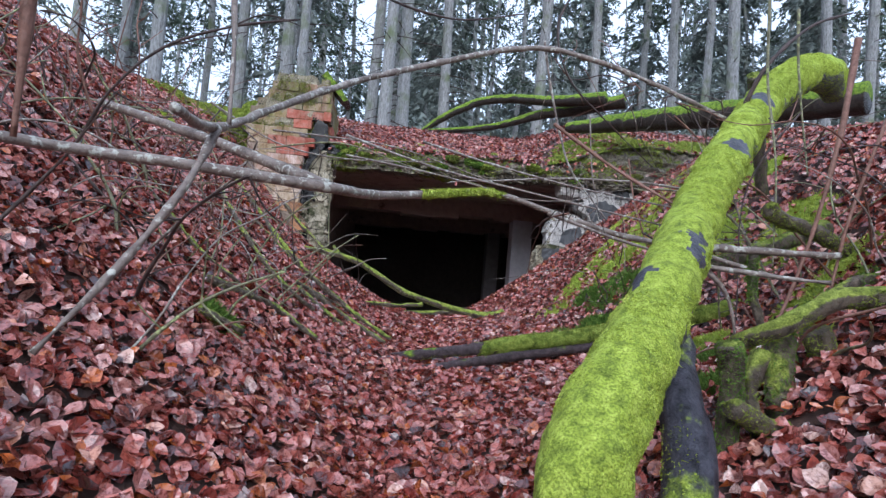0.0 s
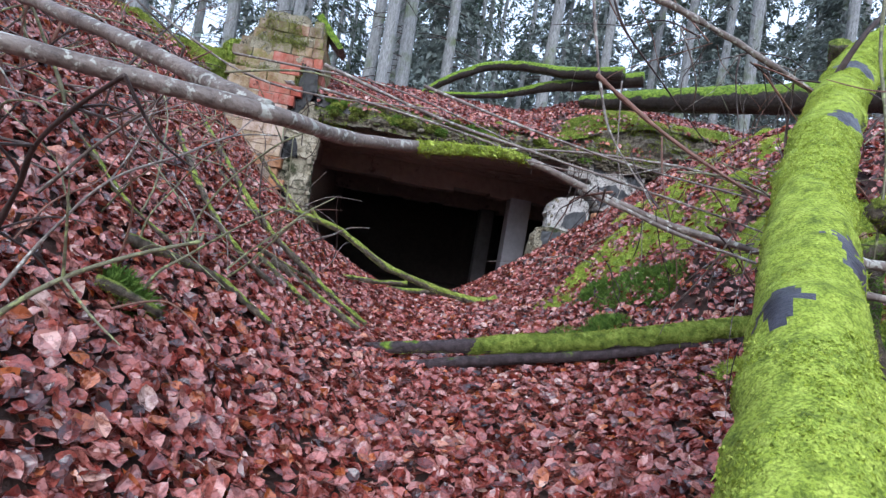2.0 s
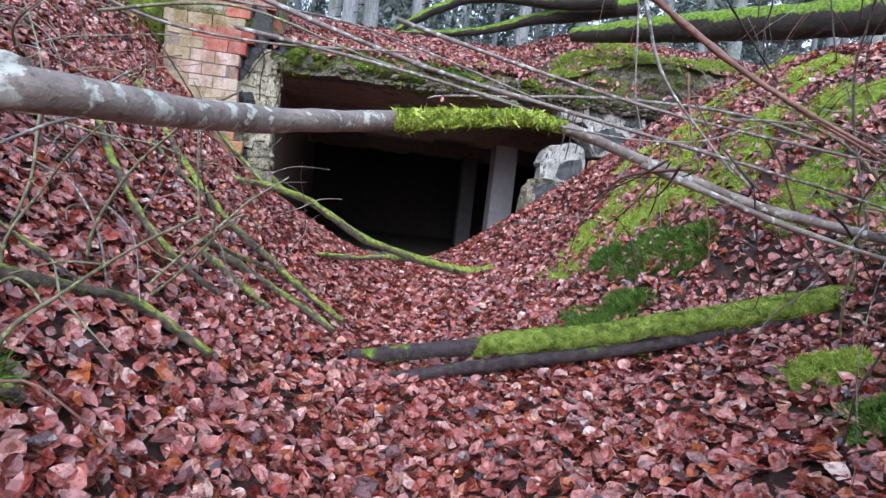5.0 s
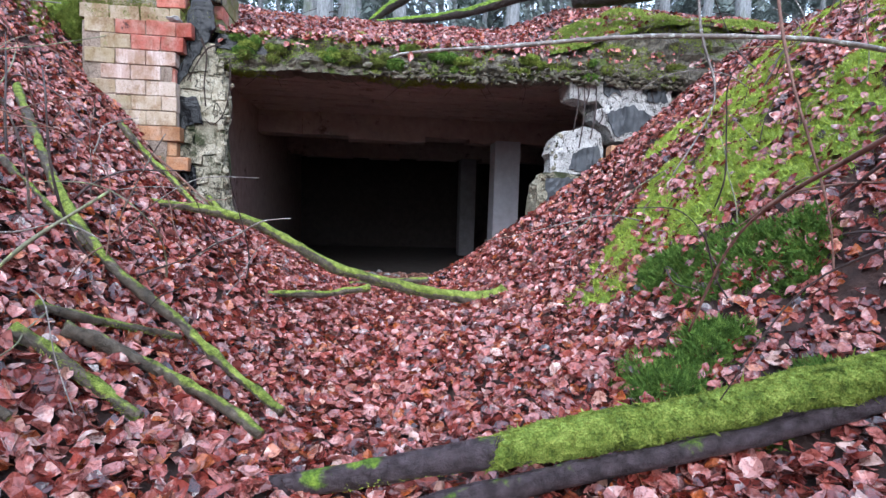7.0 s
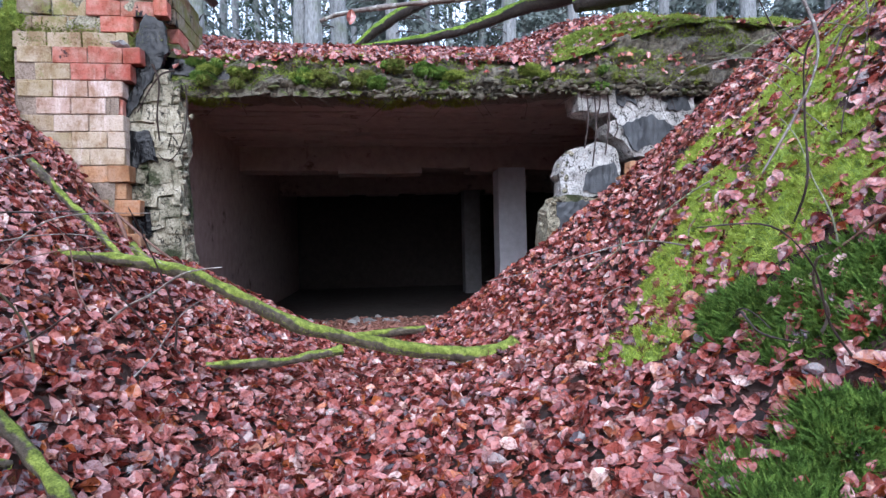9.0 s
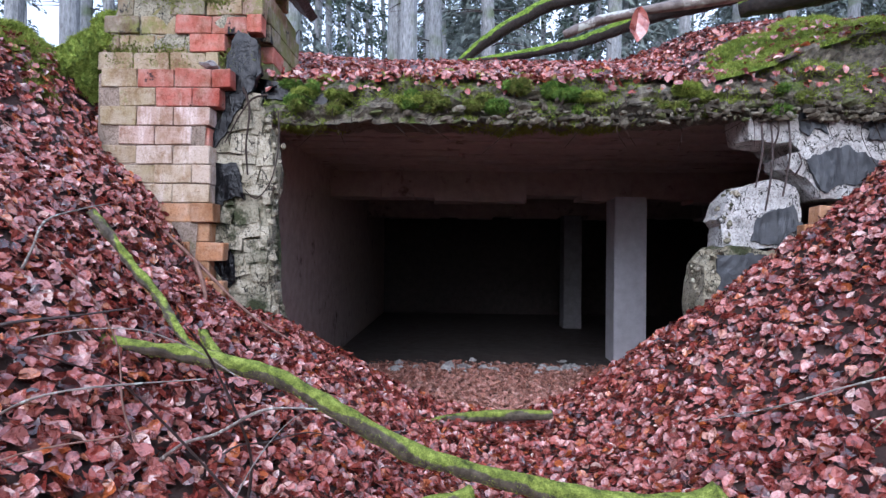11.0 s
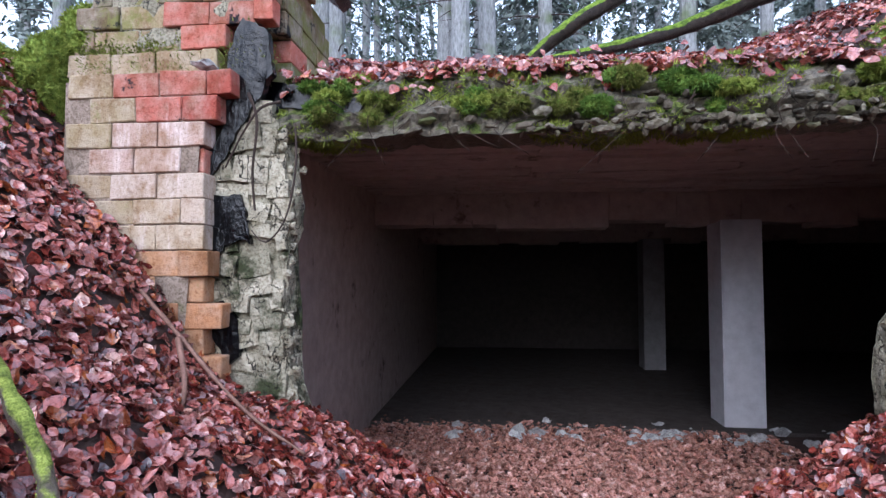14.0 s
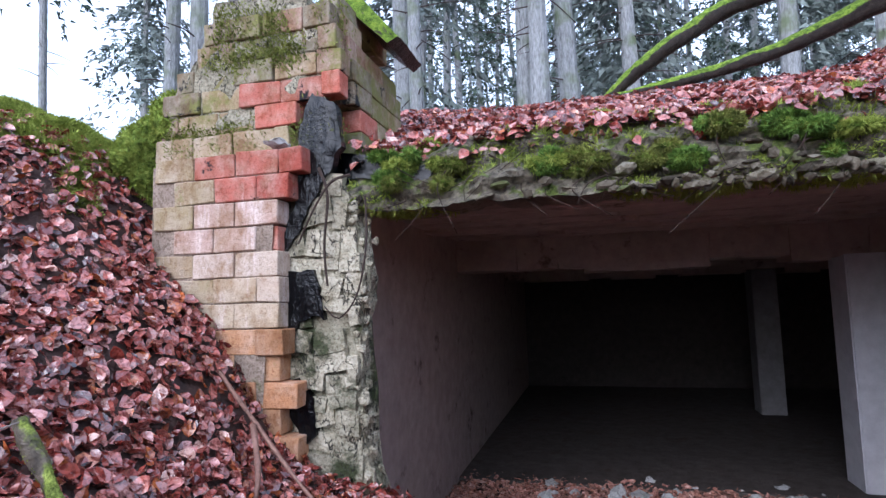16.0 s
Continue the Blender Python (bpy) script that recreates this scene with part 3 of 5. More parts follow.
# ---- brick shaft on top ----
shaft = empty("brick_shaft", ROOM)
tagged(shaft, "mossy red brick vent shaft crumbling above the wall", "brick shaft")
bm = bmesh.new()
outline_slab(bm, [(-1.17, 2.9), (-1.17, 2.62), (-.46, 2.62), (-.38, 2.88), (-.18, 2.88), (-.2, 3.2), (-.34, 3.5), (-.86, 3.5), (-1.0, 3.2), (-1.18, 2.95)], -.004, .78, .03, 6)
part("core", bm, CONCRETE_GREEN, shaft)
z, row = 2.62, 0
while z < 3.5:
    right = -.10 - max(0, z - 3.0) * .22
    left = ramp(z, 2.6, -1.24, 2.95, -1.2, 3.1, -1.0, 3.4, -.9, 3.7, -.74)
    u = left + (BRICK_L * .5 if row % 2 else 0)
    if row % 2:
        brick(shaft, BRICK_LICHEN, BRICK_L * .5 - JOINT, pose(left + BRICK_L * .25, .04, z + .06))
    while u < right - .05:
        ln = min(BRICK_L, right - u)
        if row < 2 and u + ln > -.32 - .08 * (1 - row):
            ln = -.32 - .08 * (1 - row) - u
            if ln < .07:
                break
        k = random.random()
        mat = BRICK_LICHEN if k < .8 else BRICK_OCHRE
        out = .04 + random.uniform(-.012, .012)
        if row == 0:
            mat, out = BRICK_OCHRE, .02
        elif row == 1:
            mat = BRICK_FRESH if u + ln > -.4 else BRICK_RED if k < .35 else BRICK_OCHRE
            out -= .03 if u + ln > -.4 else 0
        elif row == 2 and u > -.95:
            mat = BRICK_FRESH if u > -.45 else BRICK_RED
            out -= .05 if u > -.45 else .01
        elif row > 5 and k < .5:
            mat = BRICK_RED
        if row > 5 and random.random() < .45:
            u += ln + JOINT
            continue
        tilt = 2.2 if row > 2 else 1
        brick(shaft, mat, ln, pose(u + ln / 2, out, z + BRICK_H / 2, random.uniform(-tilt, tilt), random.uniform(-tilt, tilt), random.uniform(-2, 2)))
        u += ln + JOINT
    v = .12 if row > 1 else .2
    while v < .75:
        if not (3.2 < z + .06 < 3.4 and v > .35):
            brick(shaft, BRICK_FRESH if row == 1 and v < .4 else BRICK_LICHEN if random.random() < .75 else BRICK_OCHRE, BRICK_L, pose(right - .05, v + .12, z + BRICK_H / 2, 0, random.uniform(-1, 1), 90 + random.uniform(-2, 2)))
        v += BRICK_L + JOINT
    z += BRICK_H + JOINT
    row += 1

MOSS_DULL = make_moss("dull olive moss", (.22, .24, .055), (.38, .40, .10), (.10, .11, .03))
coat = bmesh.new()
for k in range(26000):
    u, v, z = random.uniform(-1.25, -.1), random.uniform(-.04, .75), random.choice((2.66, 2.72, 2.6, 3.15, 3.3, 3.4))
    if noise.noise((u * 4, v * 4, z * 3)) < .08 + .25 * (u + .7) or u < .03 + ramp(z, 2.6, -1.22, 2.95, -1.2, 3.1, -.98, 3.4, -.9, 3.7, -.8):
        continue
    if v > .0 and z < 3.5 and u < -.2:
        v = -.025
    p = Vector((u, v, z + random.gauss(0, .05)))
    d = Vector((random.gauss(0, .5), random.gauss(-.5, .4), random.gauss(.5, .5))).normalized()
    w = d.cross(Vector((random.gauss(0, 1), random.gauss(0, 1), 0))).normalized()
    coat.faces.new((coat.verts.new(p - w * .005), coat.verts.new(p + w * .005), coat.verts.new(p + d * random.uniform(.012, .03))))
tagged(part("moss", coat, MOSS_DULL, shaft, "yellow-green moss on the courses"), kind="stuff")

# ---- right wall remains ----
remains = empty("front_wall_remains", ROOM)
tagged(remains, "stepped remains of a whitewashed concrete wall", "wall", kind="structure")
for name, material, outline, v0, seed in (
        ("lower_block", CONCRETE_GREEN, [(2.97, .2), (3.9, .2), (3.9, 1.42), (3.42, 1.42), (3.2, 1.46), (3.09, 1.44), (2.99, 1.32), (2.98, .9)], .1, 11),
        ("middle_block", CONCRETE_WHITE, [(3.14, 1.44), (3.17, 1.6), (3.12, 1.64), (3.17, 1.78), (3.28, 1.87), (3.47, 1.93), (3.66, 1.87), (3.72, 1.7), (3.66, 1.44)], .15, 12),
        ("upper_block", CONCRETE_WHITE, [(3.28, 2.42), (3.3, 2.2), (3.5, 2.17), (3.64, 2.2), (3.68, 2.12), (3.56, 2.08), (3.58, 2.01), (3.7, 1.95), (3.8, 1.78), (4.35, 1.85), (4.4, 2.42)], .1, 13)):
    bm = bmesh.new()
    outline_slab(bm, outline, v0, .42, .02, seed)
    part(name, bm, material, remains)
rrng = random.Random(5)
pebbles = bmesh.new()
for k in range(170):
    z = rrng.uniform(.7, 1.42)
    c = Vector((2.99 + .06 * smooth(1.3, 1.45, z) + rrng.gauss(.03, .025), rrng.uniform(.07, .3), z))
    if k % 3 == 0:
        z = rrng.uniform(1.46, 1.85)
        c = Vector((ramp(z, 1.46, 3.15, 1.6, 3.17, 1.65, 3.13, 1.85, 3.24) + rrng.gauss(.015, .012), rrng.uniform(.13, .3), z))
    r = rrng.uniform(.01, .028)
    for v in bmesh.ops.create_icosphere(pebbles, subdivisions=1, radius=r, matrix=Matrix.Translation(c))["verts"]:
        v.co += noise.noise_vector(v.co * 40) * r * .6
tagged(part("aggregate", pebbles, CONCRETE, remains, "loose pebbles in the broken edge"), kind="stuff")
for u, z0, z1 in ((3.36, 1.86, 2.4), (3.43, 1.7, 2.38), (3.47, 2.1, 2.41), (3.55, 1.8, 2.4), (3.63, 1.95, 2.1)):
    bm = bmesh.new()
    tube(bm, [(u, .075, z1), (u + .01, .06, .5 * (z0 + z1)), (u - .015, .1, z0)], [.007, .007, .006], 6, .002, u)
    part("reinforcing_bar", bm, TWIG, remains, "dark rusty reinforcing bar")
for u, v, z, turn in ((3.8, .03, 1.66, 4), (3.7, .0, 1.53, -6), (3.5, -.02, 1.33, 8), (3.62, -.05, 1.38, -3)):
    brick(remains, BRICK_ORANGE, .2, pose(u, v, z, random.uniform(-6, 6), random.uniform(-8, 8), turn))
bm = bmesh.new()
outline_slab(bm, [(3.8, -.2), (8.4, -.2), (8.4, 2.45), (4.75, 2.45), (4.3, 2.2), (3.85, 1.4)], .16, .44, .01, 14)
part("buried_wall", bm, CONCRETE, remains)

# ---- bitumen, stones ----
for k, (outline, v0) in enumerate((([(-.27, 2.9), (-.15, 2.85), (-.10, 2.62), (-.2, 2.46), (-.29, 2.3), (-.35, 2.16), (-.45, 2.06), (-.48, 1.98), (-.45, 2.14), (-.37, 2.3), (-.33, 2.45), (-.34, 2.6), (-.33, 2.75)], -.05),
                                   ([(-.46, 1.7), (-.43, 1.84), (-.42, 1.98), (-.28, 1.99), (-.24, 1.9), (-.21, 1.74), (-.27, 1.76), (-.36, 1.73), (-.42, 1.62)], -.045),
                                   ([(-.43, 1.42), (-.36, 1.44), (-.28, 1.34), (-.27, 1.16), (-.33, 1.12), (-.38, 1.22)], -.035),
                                   ([(-.2, 2.62), (.1, 2.56), (.35, 2.5), (.3, 2.42), (.05, 2.47), (-.2, 2.44)], .08))):
    bm = bmesh.new()
    outline_slab(bm, ragged(outline, .018, 20 + k), v0 + .014, v0 + .07, .007, 20 + k)
    part("bitumen_sheet", bm, BITUMEN, pier, "torn shiny black bitumen sheet")
for k, (outline, v0) in enumerate((([(3.34, 1.50), (3.4, 1.66), (3.62, 1.74), (3.68, 1.58), (3.52, 1.46)], .12), ([(3.09, 1.39), (3.42, 1.38), (3.38, 1.2), (3.24, 1.0), (3.1, .95)], .07),
                                   ([(3.66, 2.07), (3.95, 2.14), (4.25, 2.05), (4.1, 1.92), (3.8, 1.84)], .07), ([(3.66, 2.38), (3.78, 2.36), (3.82, 2.26), (3.74, 2.28), (3.7, 2.22), (3.64, 2.28)], .07), ([(4.05, 2.38), (4.3, 2.4), (4.35, 2.2), (4.15, 2.2)], .07))):
    bm = bmesh.new()
    outline_slab(bm, ragged(outline, .035, 30 + k), v0 + .012, v0 + .08, .016, 30 + k)
    part("bitumen_coat", bm, BITUMEN_GREY, remains, "weathered grey bitumen coat")


def lump(name, m, size, material, label, category, group="", seed=0.0):
    bm = bmesh.new()
    bmesh.ops.create_icosphere(bm, subdivisions=2, radius=.5)
    for v in bm.verts:
        v.co = Vector((v.co.x * size[0], v.co.y * size[1], v.co.z * size[2])) + noise.noise_vector(v.co * 2.3 + Vector((seed, 0, 0))) * min(size) * .6
    ob = mesh_object(name, bm, material)
    ob.matrix_basis = m
    return tagged(ob, label, category, group)


lump("stone", ROOM @ pose(-.44, -.08, 2.64, 0, 8, 0), (.15, .12, .045), RUBBLE, "flat pale stone lying on the brick ledge", "stone", "", 3)
rng = random.Random(3)
for k in range(80):
    u, v = rng.uniform(.5, 4.2), rng.gauss(2.85, .2)
    if abs(u - 3.4) < .32 and v > 2.95:
        v = 2.8
    s3 = rng.choice((rng.uniform(.04, .09), rng.uniform(.06, .18)))
    p = ROOM @ Vector((u, v, 0))
    lump("rubble_lump", pose(p.x, p.y, ground_height(p.x, p.y) + s3 * .2, rng.uniform(-20, 20), rng.uniform(-20, 20), rng.uniform(0, 360)), (s3, s3 * .8, s3 * .55), RUBBLE,
         "pale lump of broken concrete on the cellar floor", "rubble", "rubble on the cellar floor", k * 1.7)
bm = bmesh.new()
outline_slab(bm, [(-.34, 3.66), (.02, 3.3), (.08, 3.34), (-.26, 3.74)], .35, .8, .012, 41)
part("cover_slab", bm, LOG_MOSS, shaft, "tilted mossy cover slab")

# ---- fallen wood ----
def wood(name, points, radii, material, label, category, sides=10, wobble=.006, seed=1.0, group="", step=None):
    bm = bmesh.new()
    tube(bm, points, radii, sides, wobble, seed, step)
    return tagged(mesh_object(name, bm, material, True), label, category, group)


def fuzz(bm, verts, faces, count, length, rng, keep=None):
    """Short blades that stand on a surface given as points and faces."""
    areas, tris = [], []
    for f in faces:
        p = [verts[i] for i in f]
        for k in range(1, len(p) - 1):
            n = (p[k] - p[0]).cross(p[k + 1] - p[0])
            tris.append((p[0], p[k], p[k + 1], n.normalized()))
            areas.append(n.length)
    for a, b, c, n in rng.choices(tris, areas, k=count):
        r1, r2 = rng.random(), rng.random()
        if r1 + r2 > 1:
            r1, r2 = 1 - r1, 1 - r2
        p = a + (b - a) * r1 + (c - a) * r2
        if keep and not keep(p, n):
            continue
        d = (n + Vector((rng.gauss(0, .6), rng.gauss(0, .6), rng.gauss(0, .5)))).normalized()
        side = d.cross(Vector((rng.gauss(0, 1), rng.gauss(0, 1), rng.gauss(0, 1)))).normalized()
        ln = length * rng.uniform(.5, 1.3)
        bm.faces.new((bm.verts.new(p - side * ln * .14 - n * .002), bm.verts.new(p + side * ln * .14 - n * .002), bm.verts.new(p + d * ln)))


def moss_coat(thing, count, length, material, seed=1, keep=None, label="soft green moss"):
    """A coat of moss blades, as a part of the thing."""
    me = thing.data
    bm = bmesh.new()
    fuzz(bm, [v.co.copy() for v in me.vertices], [tuple(p.vertices) for p in me.polygons], count, length, random.Random(seed), keep)
    return tagged(part("moss", bm, material, thing, label), kind="stuff")


def mossy(lean, low, scale=4.5):
    return lambda p, n: n.z * lean + noise.noise(p * scale) * .8 > low


BLADES = make_moss("bright moss blades", (.56, .68, .09), (.82, .92, .2), (.28, .37, .05))
BLADES_OLIVE = make_moss("olive moss blades", (.34, .41, .07), (.58, .65, .14), (.14, .18, .035))
BLADES_DARK = make_moss("green moss blades", (.16, .28, .05), (.32, .48, .09), (.06, .11, .02))
big_trunk = wood("leaning_tree", [(.38, 1.36, .37), (.41, 1.41, .45), (.46, 1.49, .53), (.56, 1.64, .645), (.77, 1.99, .84), (1.21, 2.71, 1.30), (1.86, 3.6, 1.95), (2.3, 4.0, 2.34), (2.62, 4.2, 2.47), (2.8, 4.3, 2.4)],
                 [.08, .094, .098, .094, .09, .098, .112, .122, .13, .1], TRUNK_MOSS, "bright green moss-covered leaning beech trunk", "tree trunk", 56, .014, 1.0, "", .014)
WET_BARK = make_bark("wet grey beech bark", (.014, .014, .019), (.085, .085, .11), None, .4)
SCARS = (((.89, 2.13, .97), 0.072), ((.85, 2.08, .94), 0.065), ((.70, 1.91, .83), 0.065), ((.74, 1.92, .80), 0.058), ((.76, 1.87, .75), 0.065), ((.73, 1.77, .66), 0.072), ((.69, 1.66, .57), 0.072), ((.63, 1.55, .49), 0.072), ((1.42, 2.92, 1.55), 0.058), ((1.84, 3.5, 2.0), 0.078))



def scarred(p):
    q = p + noise.noise_vector(p * 12) * .05 + noise.noise_vector(p * 45) * .016
    return any((q - Vector(c)).length < r for c, r in SCARS)


big_trunk.data.materials.append(WET_BARK)
for poly in big_trunk.data.polygons:
    if scarred(poly.center):
        poly.material_index = 1
moss_coat(big_trunk, 70000, .016, BLADES, 2, lambda p, n: n.z * .3 + noise.noise(p * 4.5) * .8 > -.2 and not scarred(p))
big_branch = wood("hanging_branch", [(-1.15, 1.5, 1.07), (-.98, 1.8, 1.09), (-.7, 1.97, 1.095), (-.31, 2.13, 1.085), (-.2, 2.4, 1.11), (-.04, 2.65, 1.16), (.29, 2.95, 1.24), (.58, 3.05, 1.19), (.93, 3.1, 1.11), (1.25, 3.0, 1.05), (1.6, 2.9, .95)],
                  [.015, .016, .017, .019, .018, .018, .015, .013, .014, .012, .01], BRANCH, "pale wet branch hanging across the gully", "branch", 10, .003)
moss_coat(big_branch, 60000, .024, BLADES, 3, lambda p, n: -.02 < p.x < .36 and noise.noise(p * 9) > -.25)
wood("branch_arm", [(-1.5, 2.75, 1.48), (-1.22, 2.59, 1.39), (-.75, 2.33, 1.24), (-.31, 2.13, 1.09)], [.017, .018, .02, .024], BRANCH, "pale wet side branch joining a hanging branch", "branch")
wood("arched_branch", [(-.43, 1.35, 1.1), (-.51, 1.76, 1.17), (-.47, 2.4, 1.47), (-.22, 2.9, 1.77), (.44, 3.33, 2.12), (.83, 3.4, 2.11), (1.3, 3.45, 1.98), (1.67, 3.5, 1.85)],
     [.012, .012, .014, .015, .016, .015, .014, .012], BRANCH, "thin pale branch arching over the gully", "branch")
wood("hanging_twig", [(-.5, 1.7, 1.15), (-.52, 1.6, .98), (-.6, 1.5, .78), (-.69, 1.4, .6)], [.011, .01, .008, .006], BRANCH, "grey twig dangling from the arching branch", "twig")
log_a = wood("crossing_log", [(-.45, 4.38, .20), (-.11, 4.34, .25), (.2, 4.34, .31), (.47, 4.34, .36), (1.05, 4.34, .465), (1.6, 4.34, .61), (2.15, 4.28, .77), (2.7, 4.2, .95)], [.026, .036, .04, .045, .05, .052, .055, .058], BARE_LOG, "dark log lying across the gully, partly moss-clad", "log", 14, .006)
bm = bmesh.new()
tube(bm, [(.34, 4.34, .335), (.42, 4.34, .352), (.55, 4.34, .38), (.9, 4.34, .445), (1.3, 4.34, .54), (2.15, 4.28, .78), (2.7, 4.2, .96)], [.03, .048, .056, .058, .06, .064, .066], 18, .012, 3)
sleeve = part("moss_sleeve", bm, MOSS, log_a, "thick yellow-green moss", True)
bm = bmesh.new()
fuzz(bm, [v.co.copy() for v in sleeve.data.vertices], [tuple(p.vertices) for p in sleeve.data.polygons], 30000, .034, random.Random(5))
tagged(part("moss", bm, BLADES_OLIVE, log_a), kind="stuff")
moss_coat(log_a, 5000, .02, BLADES, 6, lambda p, n: p.x < .4 and n.z > -.3 and noise.noise(p * 5) > .12)
wood("split_log", [(-.4, 4.29, .12), (.01, 4.25, .18), (.47, 4.27, .285), (1.1, 4.29, .415), (1.7, 4.3, .575), (2.15, 4.25, .70)], [.024, .03, .034, .03, .028, .028], BARE_LOG, "dark split log with patches of moss", "log", 12, .008, 4)
club = wood("mossy_branch", [(.76, 6.5, .52), (.66, 6.5, .45), (.36, 6.47, .47), (.1, 6.44, .52), (-.13, 6.4, .575), (-.4, 6.38, .66), (-.64, 6.34, .80), (-.88, 6.3, .93), (-1.12, 6.26, .99), (-1.34, 6.26, 1.02), (-1.54, 6.3, 1.04)],
     [.05, .058, .036, .04, .033, .036, .03, .032, .027, .026, .022], CLUB_MOSS, "curved mossy branch lying on the leaves", "branch", 12, .010)
moss_coat(club, 7000, .015, BLADES_OLIVE, 8, mossy(.4, -.02, 3))
NEAR_STICKS = (
    ([(-1.06, 6.28, .97), (-1.12, 6.3, 1.05), (-1.14, 6.32, 1.08)], .02),
    ([(-1.82, 6.6, 1.54), (-1.64, 6.58, 1.34), (-1.42, 6.5, 1.16), (-1.2, 6.36, 1.0), (-1.0, 6.3, .96)], .02),
    ([(-.15, 6.35, .53), (-.43, 6.2, .5), (-.72, 6.1, .52)], .022),
    ([(-2.25, 6.27, 1.7), (-1.74, 5.68, 1.29), (-1.37, 5.3, .99), (-1.08, 5.1, .77), (-.85, 5.04, .61), (-.66, 4.95, .49), (-.47, 4.82, .39), (-.3, 4.72, .32)], .022),
    ([(-1.68, 5.33, 1.21), (-1.35, 5.22, .95), (-1.09, 5.12, .75)], .014),
    ([(-.93, 4.53, .64), (-.81, 4.6, .56), (-.6, 4.65, .43), (-.46, 4.62, .36), (-.33, 4.55, .3)], .022),
    ([(-1.04, 4.57, .7), (-.92, 4.72, .62), (-.75, 4.96, .52)], .014),
)
FAR_STICKS = (
    ([(-.99, 4.4, .67), (-.86, 4.41, .57), (-.62, 4.37, .42)], .022),
    ([(-1.13, 3.2, 0.72), (-1.03, 3.37, 0.66), (-0.89, 3.59, 0.57), (-0.63, 3.64, 0.4)], 0.02),
    ([(-1.68, 3.56, 1.2), (-1.47, 3.48, 1.02), (-1.23, 3.41, 0.83), (-0.94, 3.47, 0.62)], 0.011),
    ([(-1.83, 4.92, 1.39), (-1.33, 4.32, 0.97), (-0.99, 4.06, 0.7), (-0.76, 4.06, 0.54)], 0.016),
    ([(-0.99, 2.81, 0.59), (-0.89, 2.9, 0.53), (-0.83, 2.95, 0.49)], 0.02),
)
for pts, r in NEAR_STICKS + FAR_STICKS:
    st = wood("mossy_stick", pts, [r * 1.15 * (1 - .4 * i / len(pts)) for i in range(len(pts))], STICK_MOSS, "mossy stick fallen on the leafy bank", "stick", 9, .011, pts[0][0], "sticks on the bank")
    moss_coat(st, 1500, .015, BLADES_OLIVE, int(pts[0][1] * 100), mossy(.4, .16, 4))
wood("mossy_stick", [(-.66, 7.6, .34), (-.26, 7.95, .33), (.26, 7.87, .39)], [.03, .036, .03], STICK_MOSS, "short mossy stick lying before the cellar", "stick", 8, .005)
wood("roof_limb", [(-.62, 10.9, 3.6), (-.3, 10.85, 3.84), (.04, 10.8, 4.03), (.45, 10.8, 4.23), (1.0, 10.7, 4.3), (1.8, 10.5, 4.25), (2.6, 10.0, 4.2)], [.05, .07, .075, .08, .085, .1, .12], ROOF_LIMB, "dark mossy limb leaning over the roof", "limb", 12, .01)
wood("roof_limb", [(-.5, 10.85, 3.6), (.1, 10.8, 3.66), (.46, 10.8, 3.72), (.88, 10.8, 3.82), (1.54, 10.75, 4.04), (2.2, 10.6, 4.15), (3.0, 10.2, 4.25)], [.045, .055, .06, .065, .09, .115, .13], ROOF_LIMB, "mossy limb lying on the roof leaves", "limb", 12, .01, 3)
wood("fallen_log", [(1.75, 8.9, 3.3), (2.3, 8.5, 3.3), (2.9, 7.8, 3.22), (3.69, 7.0, 3.15), (4.4, 6.2, 3.1)], [.08, .13, .16, .17, .18], ROOF_LIMB, "large mossy log lying above the bank", "log", 14, .015)
wood("bare_stick", [(.9, 2.38, 1.0), (1.11, 2.4, 1.01), (1.63, 2.5, 1.03)], [.014, .014, .013], BRANCH, "bare pale stick behind the trunk", "stick")
wood("bare_stick", [(.9, 2.38, .98), (1.08, 2.4, .94), (1.47, 2.3, .91)], [.009, .009, .008], BRANCH, "bare pale stick behind the trunk", "stick")
HALF_MOSS = make_mossy_bark("half-mossed wet bark", .12, ((.012, .012, .016), (.10, .10, .125)), .12, ((.12, .17, .03), (.34, .44, .06), (.54, .66, .11)))
mossy_stem = wood("stem", [(.74, 1.86, .74), (.71, 1.68, .55), (.67, 1.52, .34), (.64, 1.44, .0)], [.04, .055, .06, .07], HALF_MOSS, "dark rotten stem under the mossy trunk", "tree trunk", 12, .012)
moss_coat(mossy_stem, 2600, .018, BLADES, 12, lambda p, n: n.x > .1 and noise.noise(p * 6) > -.1)
crooked = wood("mossy_limb", [(1.75, 2.15, .9), (1.59, 2.2, .875), (1.45, 2.22, .86), (1.37, 2.2, .82), (1.24, 2.2, .74), (1.14, 2.3, .67)], [.042, .036, .04, .034, .034, .03], CLUB_MOSS, "crooked mossy limb beside the trunk", "limb", 10, .008)
moss_coat(crooked, 6000, .018, BLADES_OLIVE, 15, mossy(.5, .0, 6))

